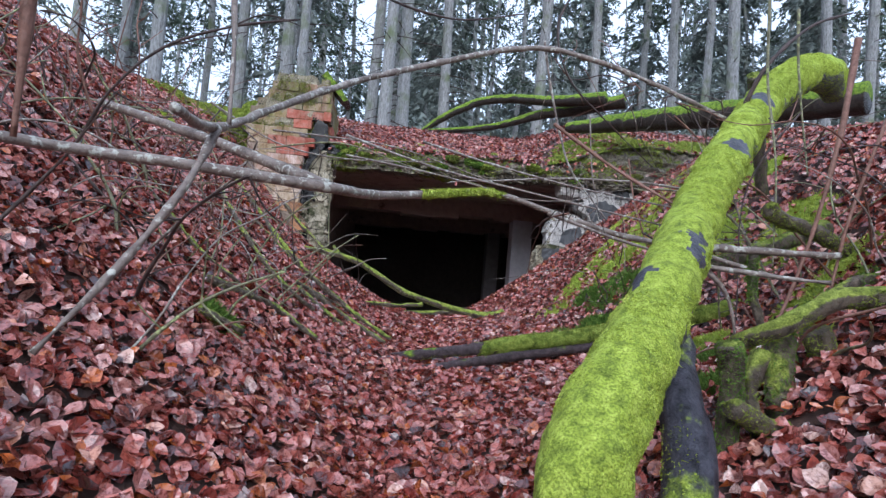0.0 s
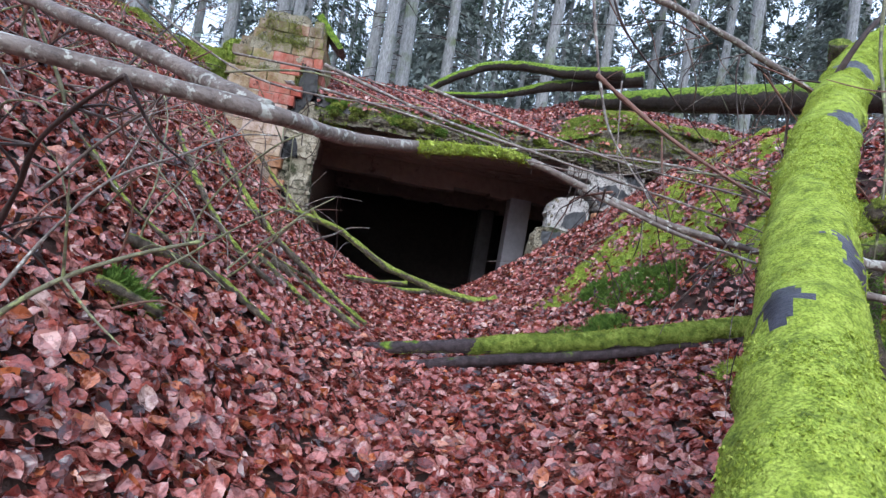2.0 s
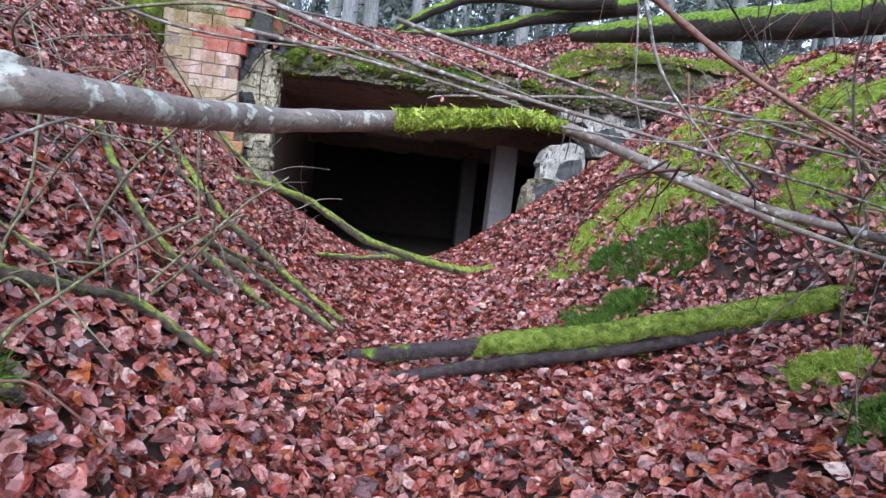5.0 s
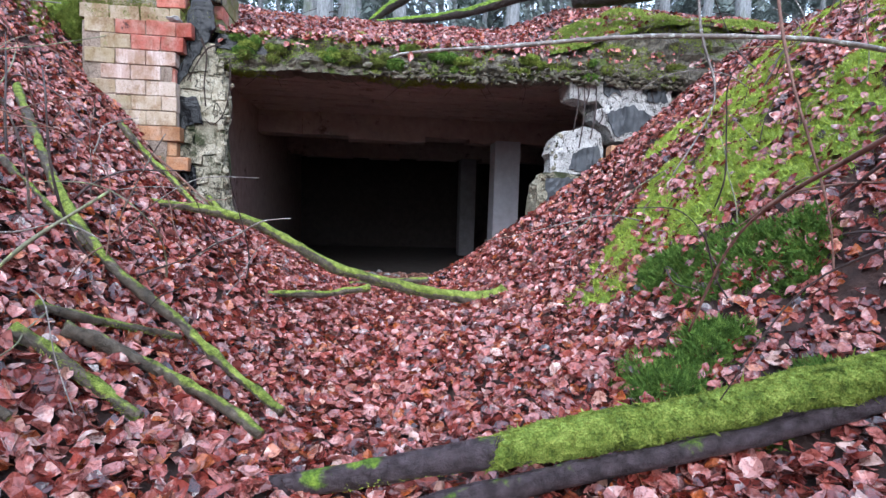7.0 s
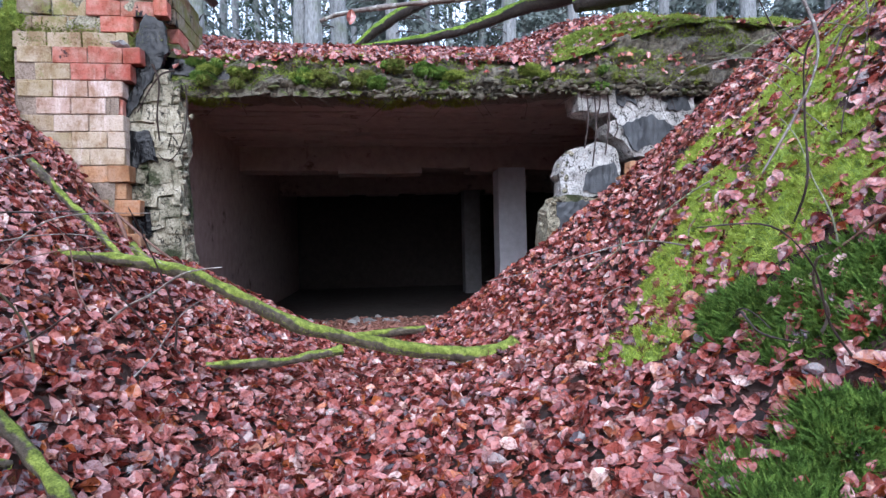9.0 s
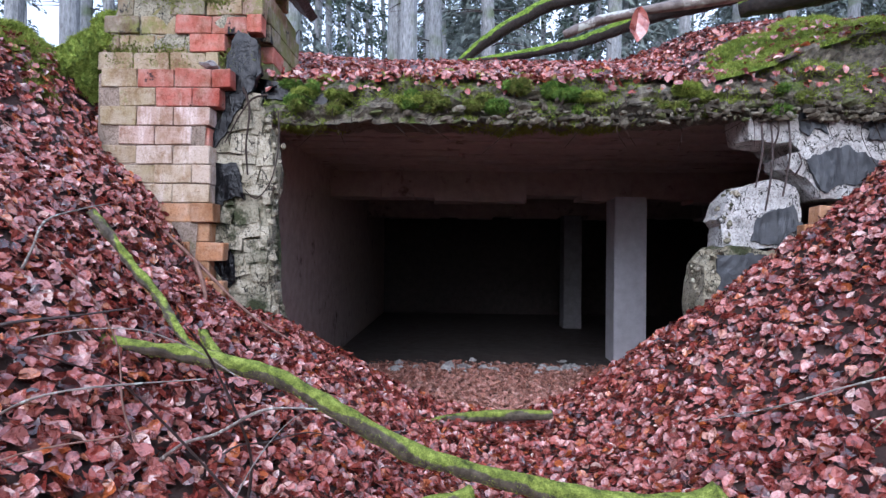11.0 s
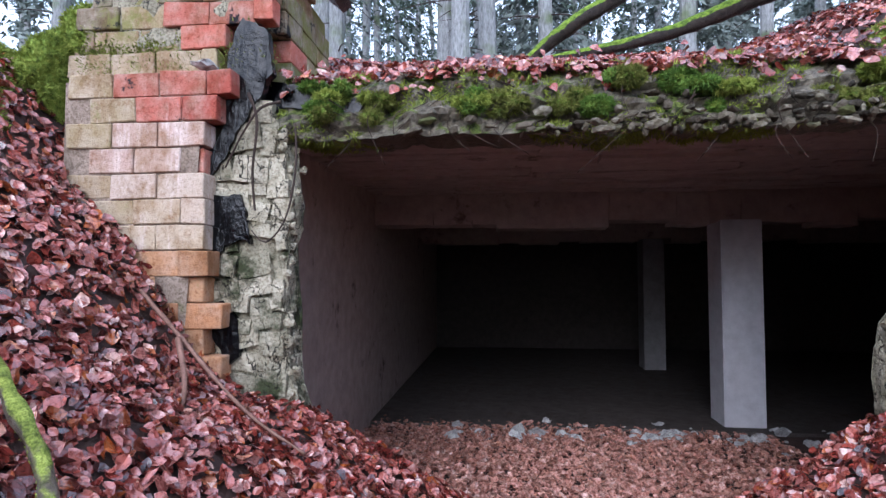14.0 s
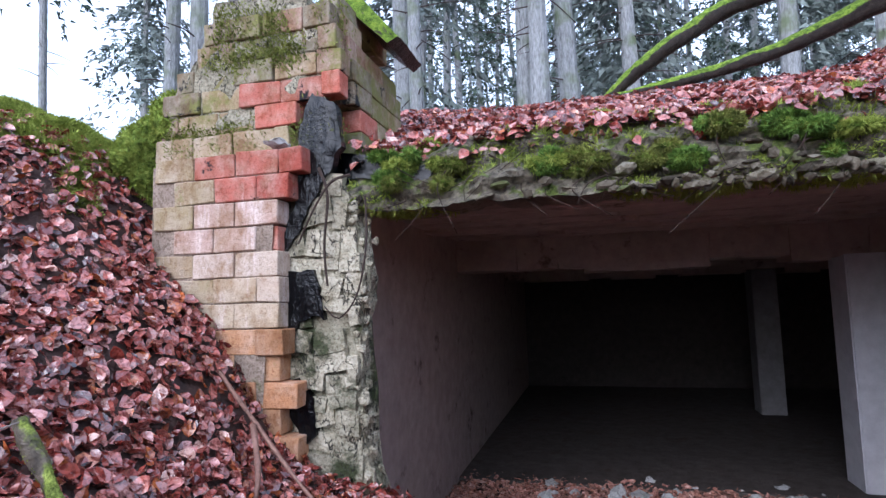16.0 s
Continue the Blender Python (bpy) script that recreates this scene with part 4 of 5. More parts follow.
# ---- leaf litter ----
def leaf_shape(rng):
    """Points and faces of one curled leaf, pointing along x, about 1 long."""
    w = rng.uniform(.58, .85)
    curl, fold, twist = rng.uniform(-.8, 1.4), rng.uniform(-.2, .9), rng.uniform(-.8, .8)
    pts = []
    for x, half in ((0, 0), (.14, .27), (.38, .5), (.66, .42), (.88, .17), (1, 0)):
        zc = curl * .35 * (x - .5) ** 2 * 2
        if half == 0:
            pts.append((x - .5, 0, zc))
        else:
            for s in (-1, 0, 1):
                wave = rng.uniform(-.05, .05)
                pts.append((x - .5, s * half * w * rng.uniform(.88, 1.1), zc + wave + abs(s) * half * fold * .5 + s * half * twist * (x - .4) * .6))
    fs = [(0, 1, 2), (0, 2, 3), (10, 13, 11), (11, 13, 12)]
    for k in (1, 4, 7):
        fs += [(k, k + 3, k + 4, k + 1), (k + 1, k + 4, k + 5, k + 2)]
    return pts, fs


def scatter(name, spots, material, label, rng):
    shapes = [leaf_shape(rng) for _ in range(24)]
    verts, faces = [], []
    for (p, nrm) in spots:
        pts, fs = rng.choice(shapes)
        size = rng.uniform(.034, .08)
        up = (nrm + Vector((rng.gauss(0, .55), rng.gauss(0, .55), rng.gauss(0, .15)))).normalized()
        a = up.orthogonal().normalized()
        a = Matrix.Rotation(rng.uniform(0, 6.283), 3, up) @ a
        b = up.cross(a)
        base = len(verts)
        lift = rng.uniform(.004, .04)
        for x, y, zz in pts:
            verts.append(p + a * x * size + b * y * size + up * zz * size + nrm * lift)
        faces.extend(tuple(i + base for i in f) for f in fs)
    me = bpy.data.meshes.new(name)
    me.from_pydata([tuple(v) for v in verts], [], faces)
    me.materials.append(material)
    return tagged(new(name, me), label, "leaves", kind="stuff")


def normal_at(f, x, y, e=.05):
    return Vector((f(x - e, y) - f(x + e, y), f(x, y - e) - f(x, y + e), 2 * e)).normalized()


SLOPE_MOSS = (
    (1.22, 5.88, .2, 0),
    (1.4, 6.15, .22, 0),
    (1.62, 6.35, .22, 0),
    (1.68, 5.85, .2, 0),
    (2.0, 6.15, .24, 0),
    (1.11, 4.83, .2, 1),
    (1.63, 5.36, .22, 1),
    (1.34, 4.95, .16, 1),
    (2.19, 5.5, .3, 0),
    (2.32, 6.41, .3, 0),
    (2.47, 5.77, .25, 0),
    (-.96, 2.95, .09, 1),
    (1.21, 4.47, .14, 1),
    (1.77, 5.14, .16, 1),
    (1.9, 5.75, .2, 0),
    (1.85, 6.6, .2, 0),
    (2.7, 6.7, .3, 0),
    (3.0, 6.0, .3, 0),
)
UPPER_MOSS = (
    (1.45, 5.65, .13, 1),
    (1.5, 4.5, .16, 1),
    (1.6, 3.2, .2, 1),
    (1.9, 3.0, .25, 1),
    (1.5, 2.7, .16, 1),
    (2.2, 3.4, .3, 0),
    (1.7, 3.7, .2, 0),
    (2.6, 4.4, .3, 0),
    (2.3, 4.9, .25, 0),
    (1.2, 2.6, .12, 1),
    (2.45, 6.95, .3, 0),
    (2.9, 7.2, .35, 0),
    (2.05, 6.0, .2, 0),
    (2.75, 5.3, .3, 0),
    (3.3, 6.9, .35, 0),
    (1.75, 5.95, .14, 0),
    (2.2, 7.3, .25, 0),
    (-2.9, 6.0, .2, 0),
)
MOSS_SPOTS = SLOPE_MOSS + UPPER_MOSS
rng = random.Random(7)
spots = []
COUNT = 118000
while len(spots) < COUNT:
    x, y = rng.uniform(-4.4, 4.6), rng.uniform(.6, 11.4)
    u, v = local(x, y)
    if v > .05 and not (-.3 < u < 3.6):
        continue
    if x < -3.15 and y > 7.75:
        continue
    if v > 2.6 and rng.random() < (v - 2.6) / .8:
        continue
    if x > .7 and rng.random() < .3 * smooth(.7, 1.5, x):
        continue
    if x > 1 and any((x - a) ** 2 + (y - b) ** 2 < (r * .95) ** 2 for a, b, r, _ in MOSS_SPOTS) and noise.noise((x * 4, y * 4, 1)) > -.02 and rng.random() < .72:
        continue
    spots.append((Vector((x, y, ground_height(x, y))), normal_at(ground_height, x, y)))
dry_spots = [q for q in spots if local(q[0].x, q[0].y)[1] > .7]
spots = [q for q in spots if local(q[0].x, q[0].y)[1] <= .7]
scatter("dry_leaves", dry_spots, LEAF_DRY, "dry pale brown leaves blown over the cellar floor", rng)
litter = scatter("leaf_litter", spots, LEAF, "thick wet red-brown layer of fallen beech leaves", rng)
spots = []
while len(spots) < 22000:
    u, v = rng.uniform(-1.9, 7), .16 + abs(rng.gauss(0, 1.5))
    if -1.25 < u < -.1 and v < .85 or v > 5:
        continue
    if rng.random() < .85 * smooth(2.7, 3.4, u) * smooth(2.4, 1.2, v):
        continue
    p = ROOM @ Vector((u, v, roof_surface(u, v)))
    n = normal_at(roof_surface, u, v)
    spots.append((p, (ROOM.to_3x3() @ n).normalized()))
for k in range(420):
    u = rng.uniform(-.1, 5.5)
    v, z = rng.uniform(.04, .2), rng.uniform(2.5, 2.68)
    if z < 2.5 and rng.random() < .6:
        continue
    spots.append((ROOM @ Vector((u, v, z)), (ROOM.to_3x3() @ Vector((0, -.8, .6))).normalized()))
scatter("roof_leaves", spots, LEAF, "red-brown fallen leaves on the earth roof", rng)

# single leaves on top of the litter
shapes = []
for k in range(10):
    pts, fs = leaf_shape(rng)
    me = bpy.data.meshes.new("leaf")
    me.from_pydata([(x * .08, y * .08, zz * .08) for x, y, zz in pts], [], fs)
    me.materials.append(LEAF_ONE)
    shapes.append(me)
for k in range(280):
    x, y = rng.uniform(-.9, .9), rng.uniform(2.2, 4.6)
    n = (normal_at(ground_height, x, y) + Vector((rng.gauss(0, .3), rng.gauss(0, .3), 0))).normalized()
    ob = new("leaf", rng.choice(shapes))
    ob.parent = litter
    ob.matrix_basis = Matrix.Translation((x, y, ground_height(x, y) + .045)) @ n.to_track_quat("Z", "Y").to_matrix().to_4x4() @ Matrix.Rotation(rng.uniform(0, 6.28), 4, "Z")

# ---- moss cushions ----
def cushion(x, y, r, seed, blades, coat, count, length, floor=None, label="bright moss cushion among the leaves"):
    surface = floor or ground_height
    bm = bmesh.new()
    rows = []
    for j in range(7):
        q = j / 6
        ring = []
        for i in range(20):
            a = 2 * math.pi * i / 20
            edge = r * (1 + .45 * noise.noise((math.cos(a) * 1.6 + seed, math.sin(a) * 1.6, seed)))
            px, py = x + math.cos(a) * edge * (1 - q), y + math.sin(a) * edge * (1 - q)
            lift = .05 * math.sqrt(max(0, 1 - (1 - q) ** 2)) + .07 * q * noise.noise((px * 8, py * 8, seed)) + .03 * q * noise.noise((px * 19, py * 19, seed)) - .02 * (1 - q)
            ring.append(bm.verts.new((px, py, surface(px, py) + lift)))
        rows.append(ring)
    for a, b in zip(rows, rows[1:]):
        for i in range(20):
            bm.faces.new((a[i], a[(i + 1) % 20], b[(i + 1) % 20], b[i]))
    ob = tagged(mesh_object("moss_cushion", bm, coat, True), label, "moss", "moss cushions on the bank")
    moss_coat(ob, count, length, blades, int(seed * 10))
    return ob


for k, (x, y, r, dark) in enumerate(MOSS_SPOTS):
    cushion(x, y, r, k * 1.37 + .5, BLADES_DARK if dark else BLADES, MOSS_DARK if dark else MOSS, int(42000 * r * r + 800), .05 if dark else .026)


def roof_top(x, y):
    u, v = local(x, y)
    return roof_surface(u, v)


for k, (u, v, r) in enumerate(((3.3, .35, .3), (3.9, .4, .35), (4.5, .5, .4), (5.2, .6, .45), (3.6, .9, .35), (4.3, 1.1, .4), (.3, .3, .12), (.7, .3, .1), (1.7, .35, .12), (-1.7, .5, .35), (-1.75, 1.0, .3), (2.3, .35, .1), (1.2, .6, .1), (5.8, .9, .45))):
    p = ROOM @ Vector((u, v, 0))
    cushion(p.x, p.y, r, 60 + k * 1.7, BLADES_OLIVE, MOSS_DARK, int(30000 * r * r + 600), .03, roof_top, "yellow-green moss growing on the earth roof")
for k, (x, y, r) in enumerate(((-3.3, 7.75, .4), (-3.2, 8.15, .35), (-3.7, 7.5, .45), (-4.3, 7.7, .5), (-3.4, 8.6, .5), (-4.2, 9.0, .6), (-3.6, 9.6, .5), (-4.6, 8.2, .5), (-3.9, 8.0, .4), (-5.2, 9.2, .6), (-4.7, 10.2, .6))):
    cushion(x, y, r, 90 + k * 1.3, BLADES_OLIVE, MOSS, 18000, .035, None, "broad moss carpet on the bank top")

# moss heaped beside the brick shaft
def mound(u, v, z, size, seed, count, blades=BLADES_OLIVE, label="moss heaped over earth beside the brick shaft", fine=4):
    bm = bmesh.new()
    bmesh.ops.create_icosphere(bm, subdivisions=fine, radius=.5)
    m = ROOM @ Matrix.Translation((u, v, z))
    for w in bm.verts:
        q = w.co + noise.noise_vector(w.co * 2.6 + Vector((seed, 0, 0))) * .14 + noise.noise_vector(w.co * 8 + Vector((seed, 4, 0))) * .05
        w.co = m @ Vector((q.x * size[0], q.y * size[1], q.z * size[2]))
    ob = tagged(mesh_object("moss_mound", bm, MOSS if fine == 4 else MOSS_DARK, True), label, "moss")
    moss_coat(ob, count, .028, blades, seed)


mound(-1.38, .3, 2.6, (.46, .9, .7), 3, 22000)
mound(-1.2, .4, 2.9, (.36, .8, .5), 5, 15000)
mound(-1.7, .6, 2.6, (.9, 1.1, .62), 8, 24000, BLADES)
mound(-2.3, 1.0, 2.7, (1.1, 1.2, .6), 12, 24000, BLADES)
erng = random.Random(61)
for k in range(46):
    u = .04 + 3.0 * erng.random() ** 1.4 if k < 36 else erng.uniform(3, 5)
    w = erng.uniform(.05, .22)
    mound(u, erng.uniform(.05, .13), erng.uniform(2.37, 2.58), (w, .13, erng.uniform(.035, .09)), k + 30, int(9000 * w), erng.choice((MOSS_DULL, MOSS_DULL, BLADES_OLIVE, BLADES_DARK)), "shaggy moss tuft hanging on the slab edge", 2)

# moss and roots on the slab edge
roots = bmesh.new()
for k in range(70):
    u = rng.uniform(-.05, 5.5)
    z0 = rng.uniform(2.34, 2.62)
    ln = rng.uniform(.08, .32) * (2 if rng.random() < .08 else 1)
    pts = [(u, .12, z0), (u + rng.gauss(0, .07), .05 + rng.uniform(-.03, .03), z0 - ln * .4), (u + rng.gauss(0, .14), .06, z0 - ln)]
    tube(roots, pts, [.004, .003, .0015], 4)
ob = mesh_object("roots", roots, ROOT)
ob.matrix_basis = ROOM
tagged(ob, "thin dark roots hanging over the slab edge", "roots", kind="stuff")
edge_moss = bmesh.new()
src = bpy.data.objects["roof_edge"].data
fuzz(edge_moss, [v.co.copy() for v in src.vertices], [tuple(p.vertices) for p in src.polygons], 80000, .034, random.Random(9), lambda p, n: n.y < .3 and noise.noise((p.x * 1.6, p.z * 5, 2)) + .5 * noise.noise(p * 8) + (p.z - 2.45) * 1.2 - .15 * max(0, p.x - 1.2) > .0)
ob = mesh_object("edge_moss", edge_moss, BLADES_OLIVE)
ob.matrix_basis = ROOM
tagged(ob, "green moss tufts clinging to the slab edge", "moss", kind="stuff")

# ---- twigs ----
def twig(points, r, material, label, group="", name="twig"):
    bm = bmesh.new()
    n = len(points)
    tube(bm, points, [r * (1 - .6 * i / (n - 1)) for i in range(n)], 6, r * .25, points[0][0])
    return tagged(mesh_object(name, bm, material, True), label, "twig", group)


TRUNK_TWIGS = (
    ([(.62, 3.3, 1.7), (.9, 3.25, 1.5), (1.26, 3.1, 1.26)], .010, RED_TWIG),
    ([(.55, 3.4, 2.2), (.6, 3.4, 1.95), (.68, 3.4, 1.65), (.75, 3.35, 1.45), (.9, 3.2, 1.2)], .008, BRANCH),
    ([(.75, 3.45, 2.6), (.62, 3.4, 2.3), (.7, 3.4, 2.0), (.95, 3.5, 1.8), (1.3, 3.7, 1.6)], .007, TWIG),
    ([(-.5, 3.3, 1.55), (0, 3.25, 1.4), (.5, 3.2, 1.3), (1.1, 3.2, 1.2), (1.5, 3.3, 1.15)], .008, BRANCH),
    ([(-.45, 3.1, 1.4), (.0, 3.05, 1.33), (.3, 2.98, 1.26)], .006, BRANCH),
    ([(.58, 3.05, 1.18), (.89, 2.95, 1.07), (1.15, 2.85, 1.0)], .011, BRANCH),
)
BANK_TWIGS = (
    ([(2.9, 5.2, 1.6), (1.95, 5.0, 1.74), (1.15, 5.0, 1.75), (.45, 5.0, 1.68), (.12, 5.0, 1.645), (.03, 5.0, 1.62)], .012, BRANCH),
    ([(1.55, 5.0, 1.95), (1.6, 4.95, 1.6), (1.75, 4.9, 1.1), (1.8, 4.9, .8)], .008, RED_TWIG),
    ([(1.2, 5.0, 2.3), (1.25, 5.0, 1.8), (1.3, 4.95, 1.5), (1.15, 4.95, 1.2)], .007, BRANCH),
    ([(2.0, 3.4, 1.9), (1.75, 3.3, 1.6), (1.6, 3.2, 1.3), (1.55, 3.1, .8), (1.5, 3.05, .5)], .006, TWIG),
    ([(1.95, 2.9, 2.1), (1.85, 2.85, 1.6), (1.7, 2.8, 1.1), (1.5, 2.75, .6)], .016, RED_TWIG),
    ([(2.2, 2.9, 2.0), (1.9, 2.85, 1.2), (1.75, 2.8, .5)], .011, RED_TWIG),
)
BRANCH_TWIGS = (
    ([(1.0, 2.45, 1.0), (1.15, 2.4, .85), (1.2, 2.4, .65)], .012, BRANCH),
    ([(1.7, 3.5, 1.85), (1.8, 3.4, 2.15), (2.1, 3.5, 2.45), (2.4, 3.6, 2.6)], .016, TWIG),
    ([(-.6, 1.9, 1.75), (-.55, 1.85, 1.5), (-.5, 1.77, 1.18)], .012, BRANCH),
    ([(-.5, 2.6, 2.2), (-.3, 2.7, 2.05), (.05, 2.9, 2.05), (.4, 3.1, 2.2)], .008, TWIG),
)
for pts, r, mat in TRUNK_TWIGS + BANK_TWIGS + BRANCH_TWIGS:
    twig(pts, r, mat, "bare wet twig hanging between the trunk and the bank", "twigs over the gully")
for pts in ([(-3.12, 8.0, 2.45), (-2.8, 7.9, 2.05), (-2.38, 7.8, 1.62), (-1.94, 7.66, 1.3), (-1.6, 7.6, 1.02), (-1.32, 7.6, .85)], [(-1.94, 7.64, 1.3), (-1.8, 7.5, 1.12), (-1.7, 7.3, 1.0)]):
    twig(pts, .016, RED_TWIG, "long bare root running down beside the brickwork", "", "root")
rng = random.Random(11)
for k in range(290):
    left = k % 3 != 2
    if left:
        x, y = rng.uniform(-2.6, -.8), rng.uniform(2.4, 6.3)
    else:
        x, y = rng.uniform(1.3, 3.2), rng.choice((rng.uniform(2.2, 2.9), rng.uniform(4.9, 7.2)))
    p = Vector((x, y, ground_height(x, y) - .03))
    d = Vector((rng.gauss(.1, .5), rng.gauss(-.2, .5), rng.uniform(.3, 1.2))).normalized()
    pts, ln = [p], rng.uniform(.1, .28)
    for j in range(4):
        d = (d + Vector((rng.gauss(0, .25), rng.gauss(0, .25), rng.gauss(-.25, .2)))).normalized()
        p = p + d * ln
        pts.append(p)
    if any(abs(q.x) < .5 for q in pts):
        continue
    twig([tuple(q) for q in pts], rng.uniform(.003, .007), rng.choice((TWIG, RED_TWIG, BRANCH, GREEN_TWIG)), "thin bare bramble twig on the leafy bank", "bramble twigs")
def bramble(x, y, lean, rng):
    """A bare arching shrub shoot with its side twigs."""
    root = empty("bramble")
    mat = rng.choice((TWIG, RED_TWIG, BRANCH, GREEN_TWIG, GREEN_TWIG))
    p = Vector((x, y, ground_height(x, y) - .03))
    d = Vector((lean[0] + rng.gauss(0, .3), lean[1] + rng.gauss(0, .3), rng.uniform(.6, 1.2))).normalized()
    pts, ln = [p], rng.uniform(.13, .24)
    for j in range(6):
        d = (d + Vector((rng.gauss(0, .16), rng.gauss(0, .16), rng.gauss(-.16, .1)))).normalized()
        p = p + d * ln
        if p.x > -.45 and x < 0:
            break
        pts.append(p)
    if len(pts) > 2:
        r = rng.uniform(.0045, .0095)
        bm = bmesh.new()
        tube(bm, pts, [r * (1 - .6 * i / len(pts)) for i in range(len(pts))], 6, r * .3, x)
        part("stem", bm, mat, root, "", True)
        for q in pts[1:]:
            for side in range(rng.choice((0, 1, 2))):
                e = Vector((rng.gauss(0, 1), rng.gauss(0, 1), rng.gauss(.2, .6))).normalized()
                far_end = q + e * rng.uniform(.1, .32)
                if far_end.x > -.4 and x < 0:
                    continue
                bm = bmesh.new()
                tube(bm, [q, q.lerp(far_end, .5) + Vector((0, 0, rng.gauss(.0, .02))), far_end], [r * .5, r * .38, r * .2], 5)
                part("side_twig", bm, mat, root)
    return tagged(root, "bare arching shrub shoot with fine side twigs", "shrub", "bare shrubs on the banks")


brng = random.Random(83)
for k in range(46):
    if k < 34:
        bramble(brng.uniform(-2.4, -.95), 2.1 + 2.0 * brng.random() ** 1.3, (.25, -.15), brng)
    else:
        bramble(brng.uniform(1.7, 2.6), brng.uniform(2.4, 4.6), (-.2, -.1), brng)
for k, pts in enumerate(([(2.0, 3.9, 2.3), (2.2, 4.2, 2.0), (2.3, 4.3, 1.6)], [(1.3, 2.3, .7), (1.25, 2.2, .5), (1.3, 2.15, .3)], [(1.75, 2.3, .85), (1.7, 2.2, .6), (1.72, 2.2, .35)], [(2.3, 3.6, 1.3), (1.9, 3.4, 1.15), (1.5, 3.3, 1.0)])):
    st = wood("mossy_limb", pts, [.05, .045, .04], STICK_MOSS, "rotten mossy limb among the bank clutter", "limb", 9, .01, k)
    moss_coat(st, 2500, .022, BLADES_DARK, k)
for k, (pts, r) in enumerate((([(1.6, 2.95, 1.27), (1.72, 3.0, 1.22), (1.86, 3.0, 1.18), (2.02, 3.0, 1.1)], .04), ([(1.02, 2.1, .68), (1.05, 2.12, .55), (1.03, 2.1, .3)], .04),
                              ([(1.18, 2.2, .66), (1.13, 2.15, .5), (1.15, 2.1, .25)], .032), ([(1.36, 2.4, .7), (1.38, 2.35, .5), (1.34, 2.3, .3)], .045), ([(1.42, 2.3, .74), (1.5, 2.32, .55), (1.46, 2.3, .3)], .05),
                              ([(1.36, 2.6, 1.04), (1.33, 2.55, .88), (1.35, 2.5, .7)], .02), ([(1.0, 2.0, .5), (1.2, 2.1, .42), (1.5, 2.15, .46), (1.8, 2.2, .5)], .035), ([(2.3, 2.9, 1.0), (1.9, 2.75, .95), (1.6, 2.6, .82)], .03))):
    st = wood("mossy_limb", pts, [r * (1 - .2 * i / len(pts)) for i in range(len(pts))], STICK_MOSS, "rotten mossy limb among the bank clutter", "limb", 9, .012, k + 7)
    moss_coat(st, 3200, .022, BLADES_DARK if k % 2 else BLADES_OLIVE, k + 20, mossy(.3, -.1, 6))
for pts, r, mat in (([(1.69, 3.2, 2.5), (1.7, 3.2, 2.0), (1.68, 3.05, 1.5), (1.66, 3.0, 1.0)], .009, GREEN_TWIG), ([(2.08, 3.6, 2.6), (2.1, 3.6, 2.2), (2.18, 3.6, 1.6)], .01, GREEN_TWIG),
                    ([(.71, 3.3, 1.64), (.95, 3.2, 1.45), (1.2, 3.0, 1.25)], .011, RED_TWIG), ([(-.1, 3.6, 1.62), (.3, 3.5, 1.5), (.8, 3.4, 1.38), (1.25, 3.1, 1.26)], .008, BRANCH),
                    ([(-1.0, 3.6, 1.62), (-.6, 3.5, 1.58), (-.2, 3.3, 1.5), (.3, 3.1, 1.32)], .006, BRANCH), ([(-.9, 3.3, 1.45), (-.5, 3.2, 1.48), (-.1, 3.1, 1.36), (.25, 3.0, 1.28)], .005, GREEN_TWIG),
                    ([(-1.3, 3.4, 1.7), (-.9, 3.4, 1.5), (-.5, 3.3, 1.42), (0, 3.2, 1.42)], .006, BRANCH)):
    twig(pts, r, mat, "bare wet twig hanging between the trunk and the bank", "twigs over the gully")
twig([(-.35, .86, 1.6), (-.36, .88, 1.25), (-.375, .9, .93)], .012, RED_TWIG, "brown twig hanging close over the bank")

pts, fs = leaf_shape(random.Random(5))
me = bpy.data.meshes.new("hanging_leaf")
me.from_pydata([(y * .035, -zz * .03, -x * .042) for x, y, zz in pts], [], fs)
me.materials.append(LEAF_ONE)
hang = tagged(new("hanging_leaf", me), "dry brown beech leaf hanging from a twig", "leaf")
hang.matrix_basis = pose(.11, 4.995, 1.626, 0, 8, 25)
trng = random.Random(29)
for k in range(46):
    if k % 2:
        p = Vector((.3, 2.95, 1.24)).lerp(Vector((1.6, 2.95, 1.0)), trng.random())
    else:
        p = Vector((.44, 3.33, 2.12)).lerp(Vector((1.67, 3.5, 1.85)), trng.random())
    d = Vector((trng.gauss(.3, .6), trng.gauss(.5, .5), trng.gauss(-.25, .6))).normalized()
    pts, ln = [p], trng.uniform(.08, .2)
    for j in range(4):
        d = (d + Vector((trng.gauss(0, .3), trng.gauss(.05, .2), trng.gauss(-.08, .25)))).normalized()
        p = p + d * ln
        pts.append(p)
    if any(q.x < .45 for q in pts[1:]):
        continue
    twig([tuple(q) for q in pts], trng.uniform(.002, .0045), trng.choice((TWIG, BRANCH, RED_TWIG)), "fine bare twig growing from a hanging branch", "fine twigs")

# ---- forest ----
# Distance haze is mixed into these needle greens, most of all the second.
NEEDLES = make_plain("spruce needles", (.14, .185, .135), .8, .2, .6, 3, 0)
NEEDLES_HAZED = make_plain("hazed spruce needles", (.31, .36, .325), .9, .1, .6, .5, 0)


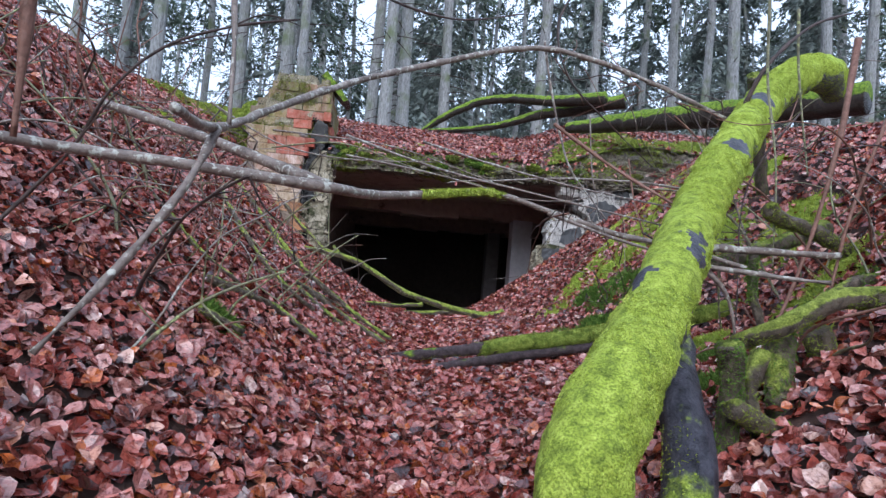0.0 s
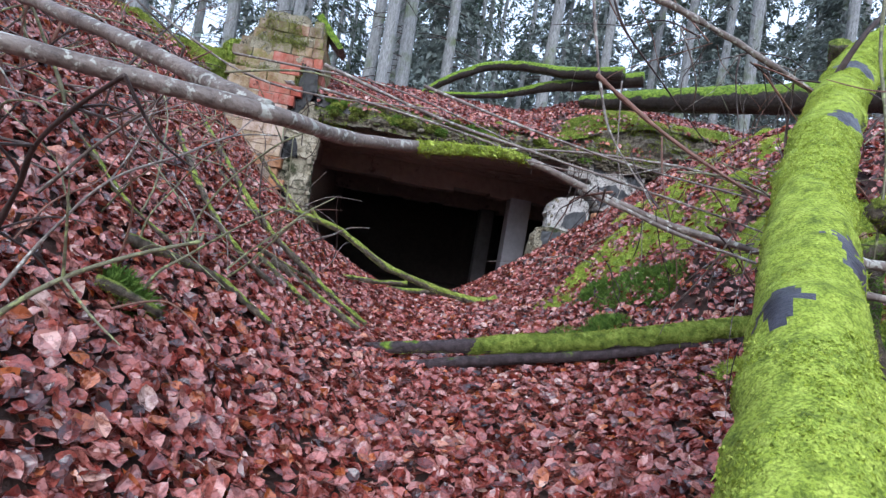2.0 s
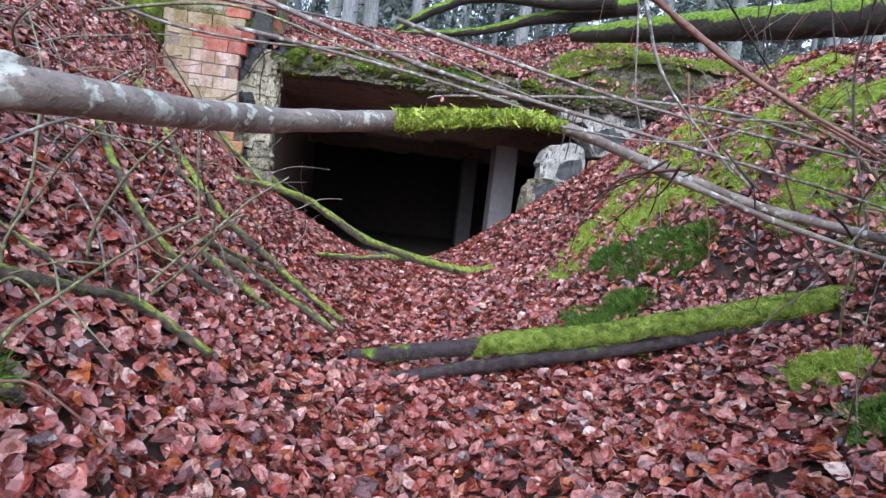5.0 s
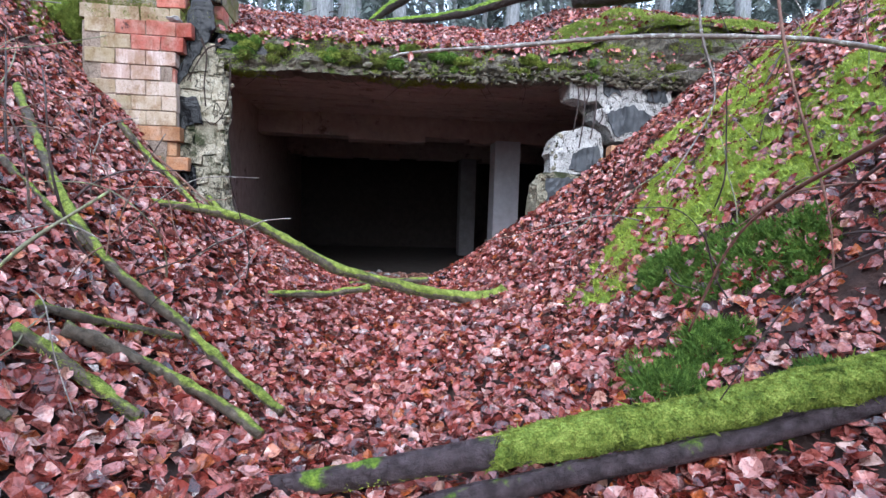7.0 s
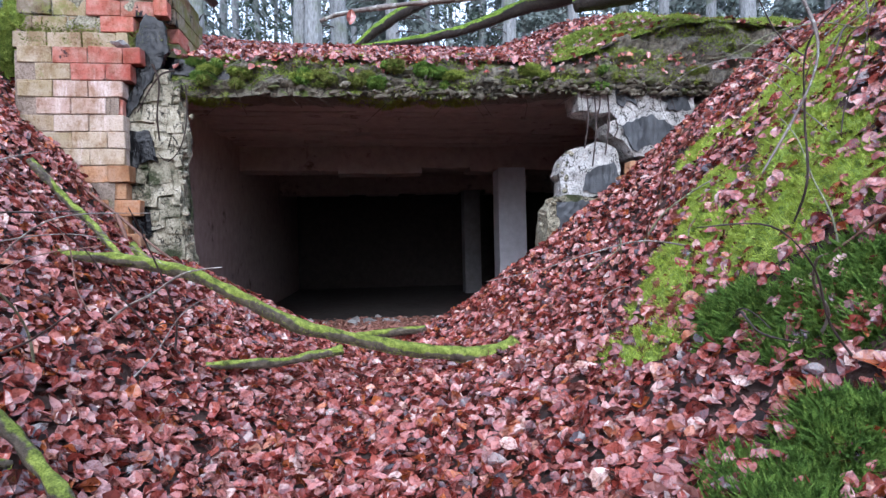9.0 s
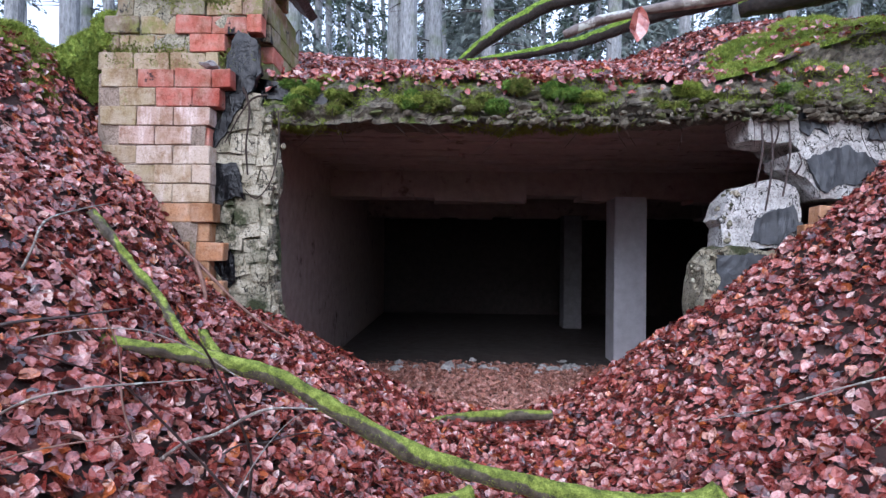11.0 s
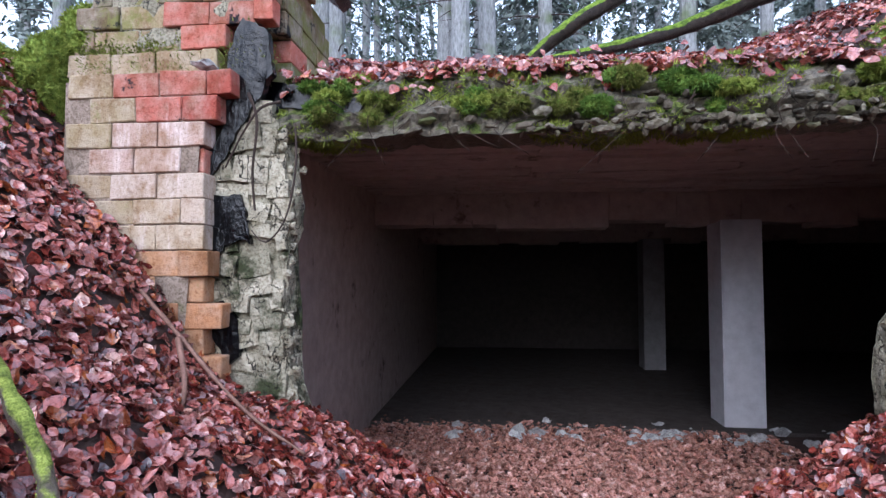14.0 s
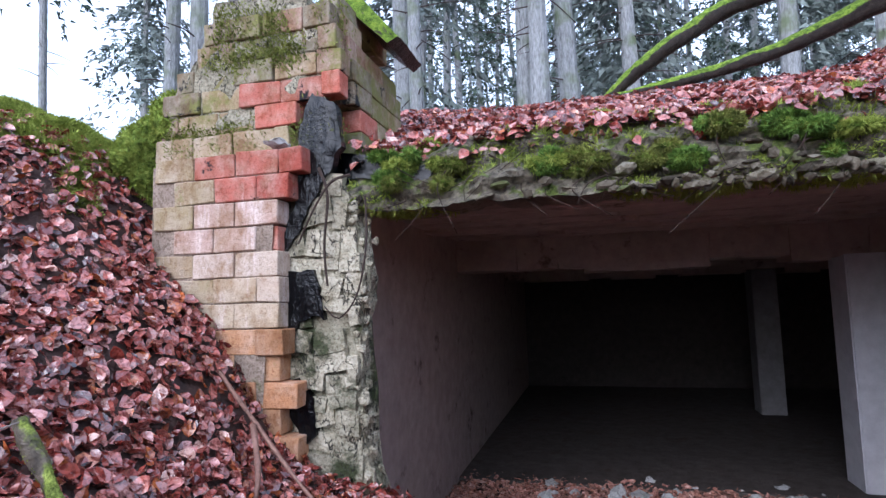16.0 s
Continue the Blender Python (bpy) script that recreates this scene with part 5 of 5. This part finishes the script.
def conifer_trunk(rng, height, r):
    bm = bmesh.new()
    pts = [Vector((rng.uniform(-.1, .1) * k * .4, rng.uniform(-.1, .1) * k * .4, height * k / 6)) for k in range(7)]
    pts[0].z = -.6
    tube(bm, pts, [r * 1.25, r, r * .93, r * .85, r * .75, r * .6, r * .4], 10, .012, rng.uniform(0, 50))
    return bm


def spray(bm, p, d, ln, rng, count):
    """A drooping spruce bough: many small pointed tufts along a bent line."""
    side = d.cross(Vector((0, 0, 1))).normalized()
    for i in range(count):
        q = rng.random()
        o = p + d * ln * q + Vector((0, 0, -.35 * ln * q * q)) + side * rng.gauss(0, .14 * ln) * (1.1 - q) + Vector((0, 0, rng.gauss(-.08, .08) * ln))
        t = (d * rng.uniform(.2, 1) + side * rng.gauss(0, .7) + Vector((0, 0, rng.uniform(-1.1, .1)))).normalized()
        w = t.cross(Vector((rng.gauss(0, 1), rng.gauss(0, 1), rng.gauss(0, 1)))).normalized()
        s = rng.uniform(.14, .34)
        bm.faces.new((bm.verts.new(o - w * s * .22), bm.verts.new(o + w * s * .22), bm.verts.new(o + t * s)))


def crown(rng, low, high, reach, boughs, tufts):
    bm = bmesh.new()
    for k in range(boughs):
        z = rng.uniform(low, high)
        a = rng.uniform(0, 6.283)
        d = Vector((math.cos(a), math.sin(a), rng.uniform(-.25, .1))).normalized()
        spray(bm, Vector((0, 0, z)), d, reach * rng.uniform(.5, 1.1) * (1.05 - .8 * max(0, (z - low) / (high - low)) ** 1.5), rng, tufts)
    return bm


def dead_boughs(rng, n, low, high):
    bm = bmesh.new()
    for k in range(n):
        z, a = rng.uniform(low, high), rng.uniform(0, 6.283)
        d = Vector((math.cos(a), math.sin(a), rng.uniform(-.3, .2)))
        ln = rng.uniform(.3, 1.4)
        tube(bm, [(0, 0, z), tuple(d * ln * .5 + Vector((0, 0, z))), tuple(d * ln + Vector((0, 0, z - .1)))], [.018, .012, .004], 4)
    return bm


rng = random.Random(21)
bare, leafy = [], []
for k in range(5):
    t = empty("spruce_tree")
    part("trunk", conifer_trunk(rng, 26, rng.uniform(.11, .185)), SPRUCE, t)
    part("brushwood", dead_boughs(rng, 26, 1.5, 12), TWIG, t, "thin dead lower boughs")["kind"] = "stuff"
    part("crown", crown(rng, 9, 25, 2.6, 46, 40), NEEDLES, t, "dark green needles")
    tagged(t, "tall spruce with a bare lichen-grey trunk", "tree", "forest trees")
    t.matrix_basis = pose(-30 + 6 * k, 46, 3.2)
    bare.append(t)
for k in range(3):
    t = empty("spruce_tree")
    part("trunk", conifer_trunk(rng, 15, .1), SPRUCE, t)
    part("crown", crown(rng, .6, 14, 2.8, 120, 55), NEEDLES_HAZED, t, "dense green needles paled with painted haze")
    tagged(t, "young spruce clothed in dark green boughs to the ground", "tree", "forest trees")
    t.matrix_basis = pose(-14 + 14 * k, 34, 3.3)
    leafy.append(t)
placed = []
tries = 0
while len(placed) < 150 and tries < 6000:
    tries += 1
    x, y = rng.uniform(-34, 40), 15.0 + 43 * rng.random() ** 1.3
    if abs(x) > 7 + (y - 5) * .9:
        continue
    if any((x - a) ** 2 + (y - b) ** 2 < 1.3 for a, b in placed):
        continue
    if x < -5 - .12 * y and rng.random() < .6:
        continue
    placed.append((x, y))
    dense = y > 19 and rng.random() < (.08 if x < -4 - .1 * y else .42)
    copy_thing(rng.choice(leafy if dense else bare), pose(x, y, 3.45 + .1 * noise.noise((x, y, 0)), rng.uniform(-1.5, 1.5), rng.uniform(-1.5, 1.5), rng.uniform(0, 360)))
# trees added around and behind the path, mostly unseen, to shade the banks
for x, y in ((-7, 2), (-9, 7), (-6.5, 12), (8, 3), (9, 9), (7, -3), (-5, -5), (2, -9), (-10, -3), (12, 4), (6, -10), (-13, 4)):
    copy_thing(rng.choice(bare), pose(x, y, ground_height(x, y) - .1, 0, 0, rng.uniform(0, 360)))
far = bmesh.new()
for k in range(430):
    a = radians(rng.uniform(-62, 58))
    dist = rng.uniform(58, 90)
    if a < radians(-22) and rng.random() < .8:
        continue
    c = Vector((math.sin(a) * dist, math.cos(a) * dist + 4, 3))
    h = rng.uniform(11, 19)
    for b in range(34):
        z = rng.uniform(.3, h)
        r = (1 - z / h) * 3.2 + .3
        for i in range(9):
            q = rng.uniform(0, 6.283)
            o = c + Vector((math.cos(q) * r * rng.random(), math.sin(q) * r * rng.random(), z))
            t = Vector((math.cos(q), math.sin(q), -rng.uniform(.3, 1.5))).normalized()
            w = t.cross(Vector((rng.gauss(0, 1), rng.gauss(0, 1), rng.gauss(0, 1)))).normalized()
            s = rng.uniform(.5, 1.3)
            far.faces.new((far.verts.new(o - w * s * .28), far.verts.new(o + w * s * .28), far.verts.new(o + t * s)))
tagged(mesh_object("far_woods", far, NEEDLES_HAZED), "far spruce woods behind the trunks, paled with painted haze", "woods", kind="stuff")
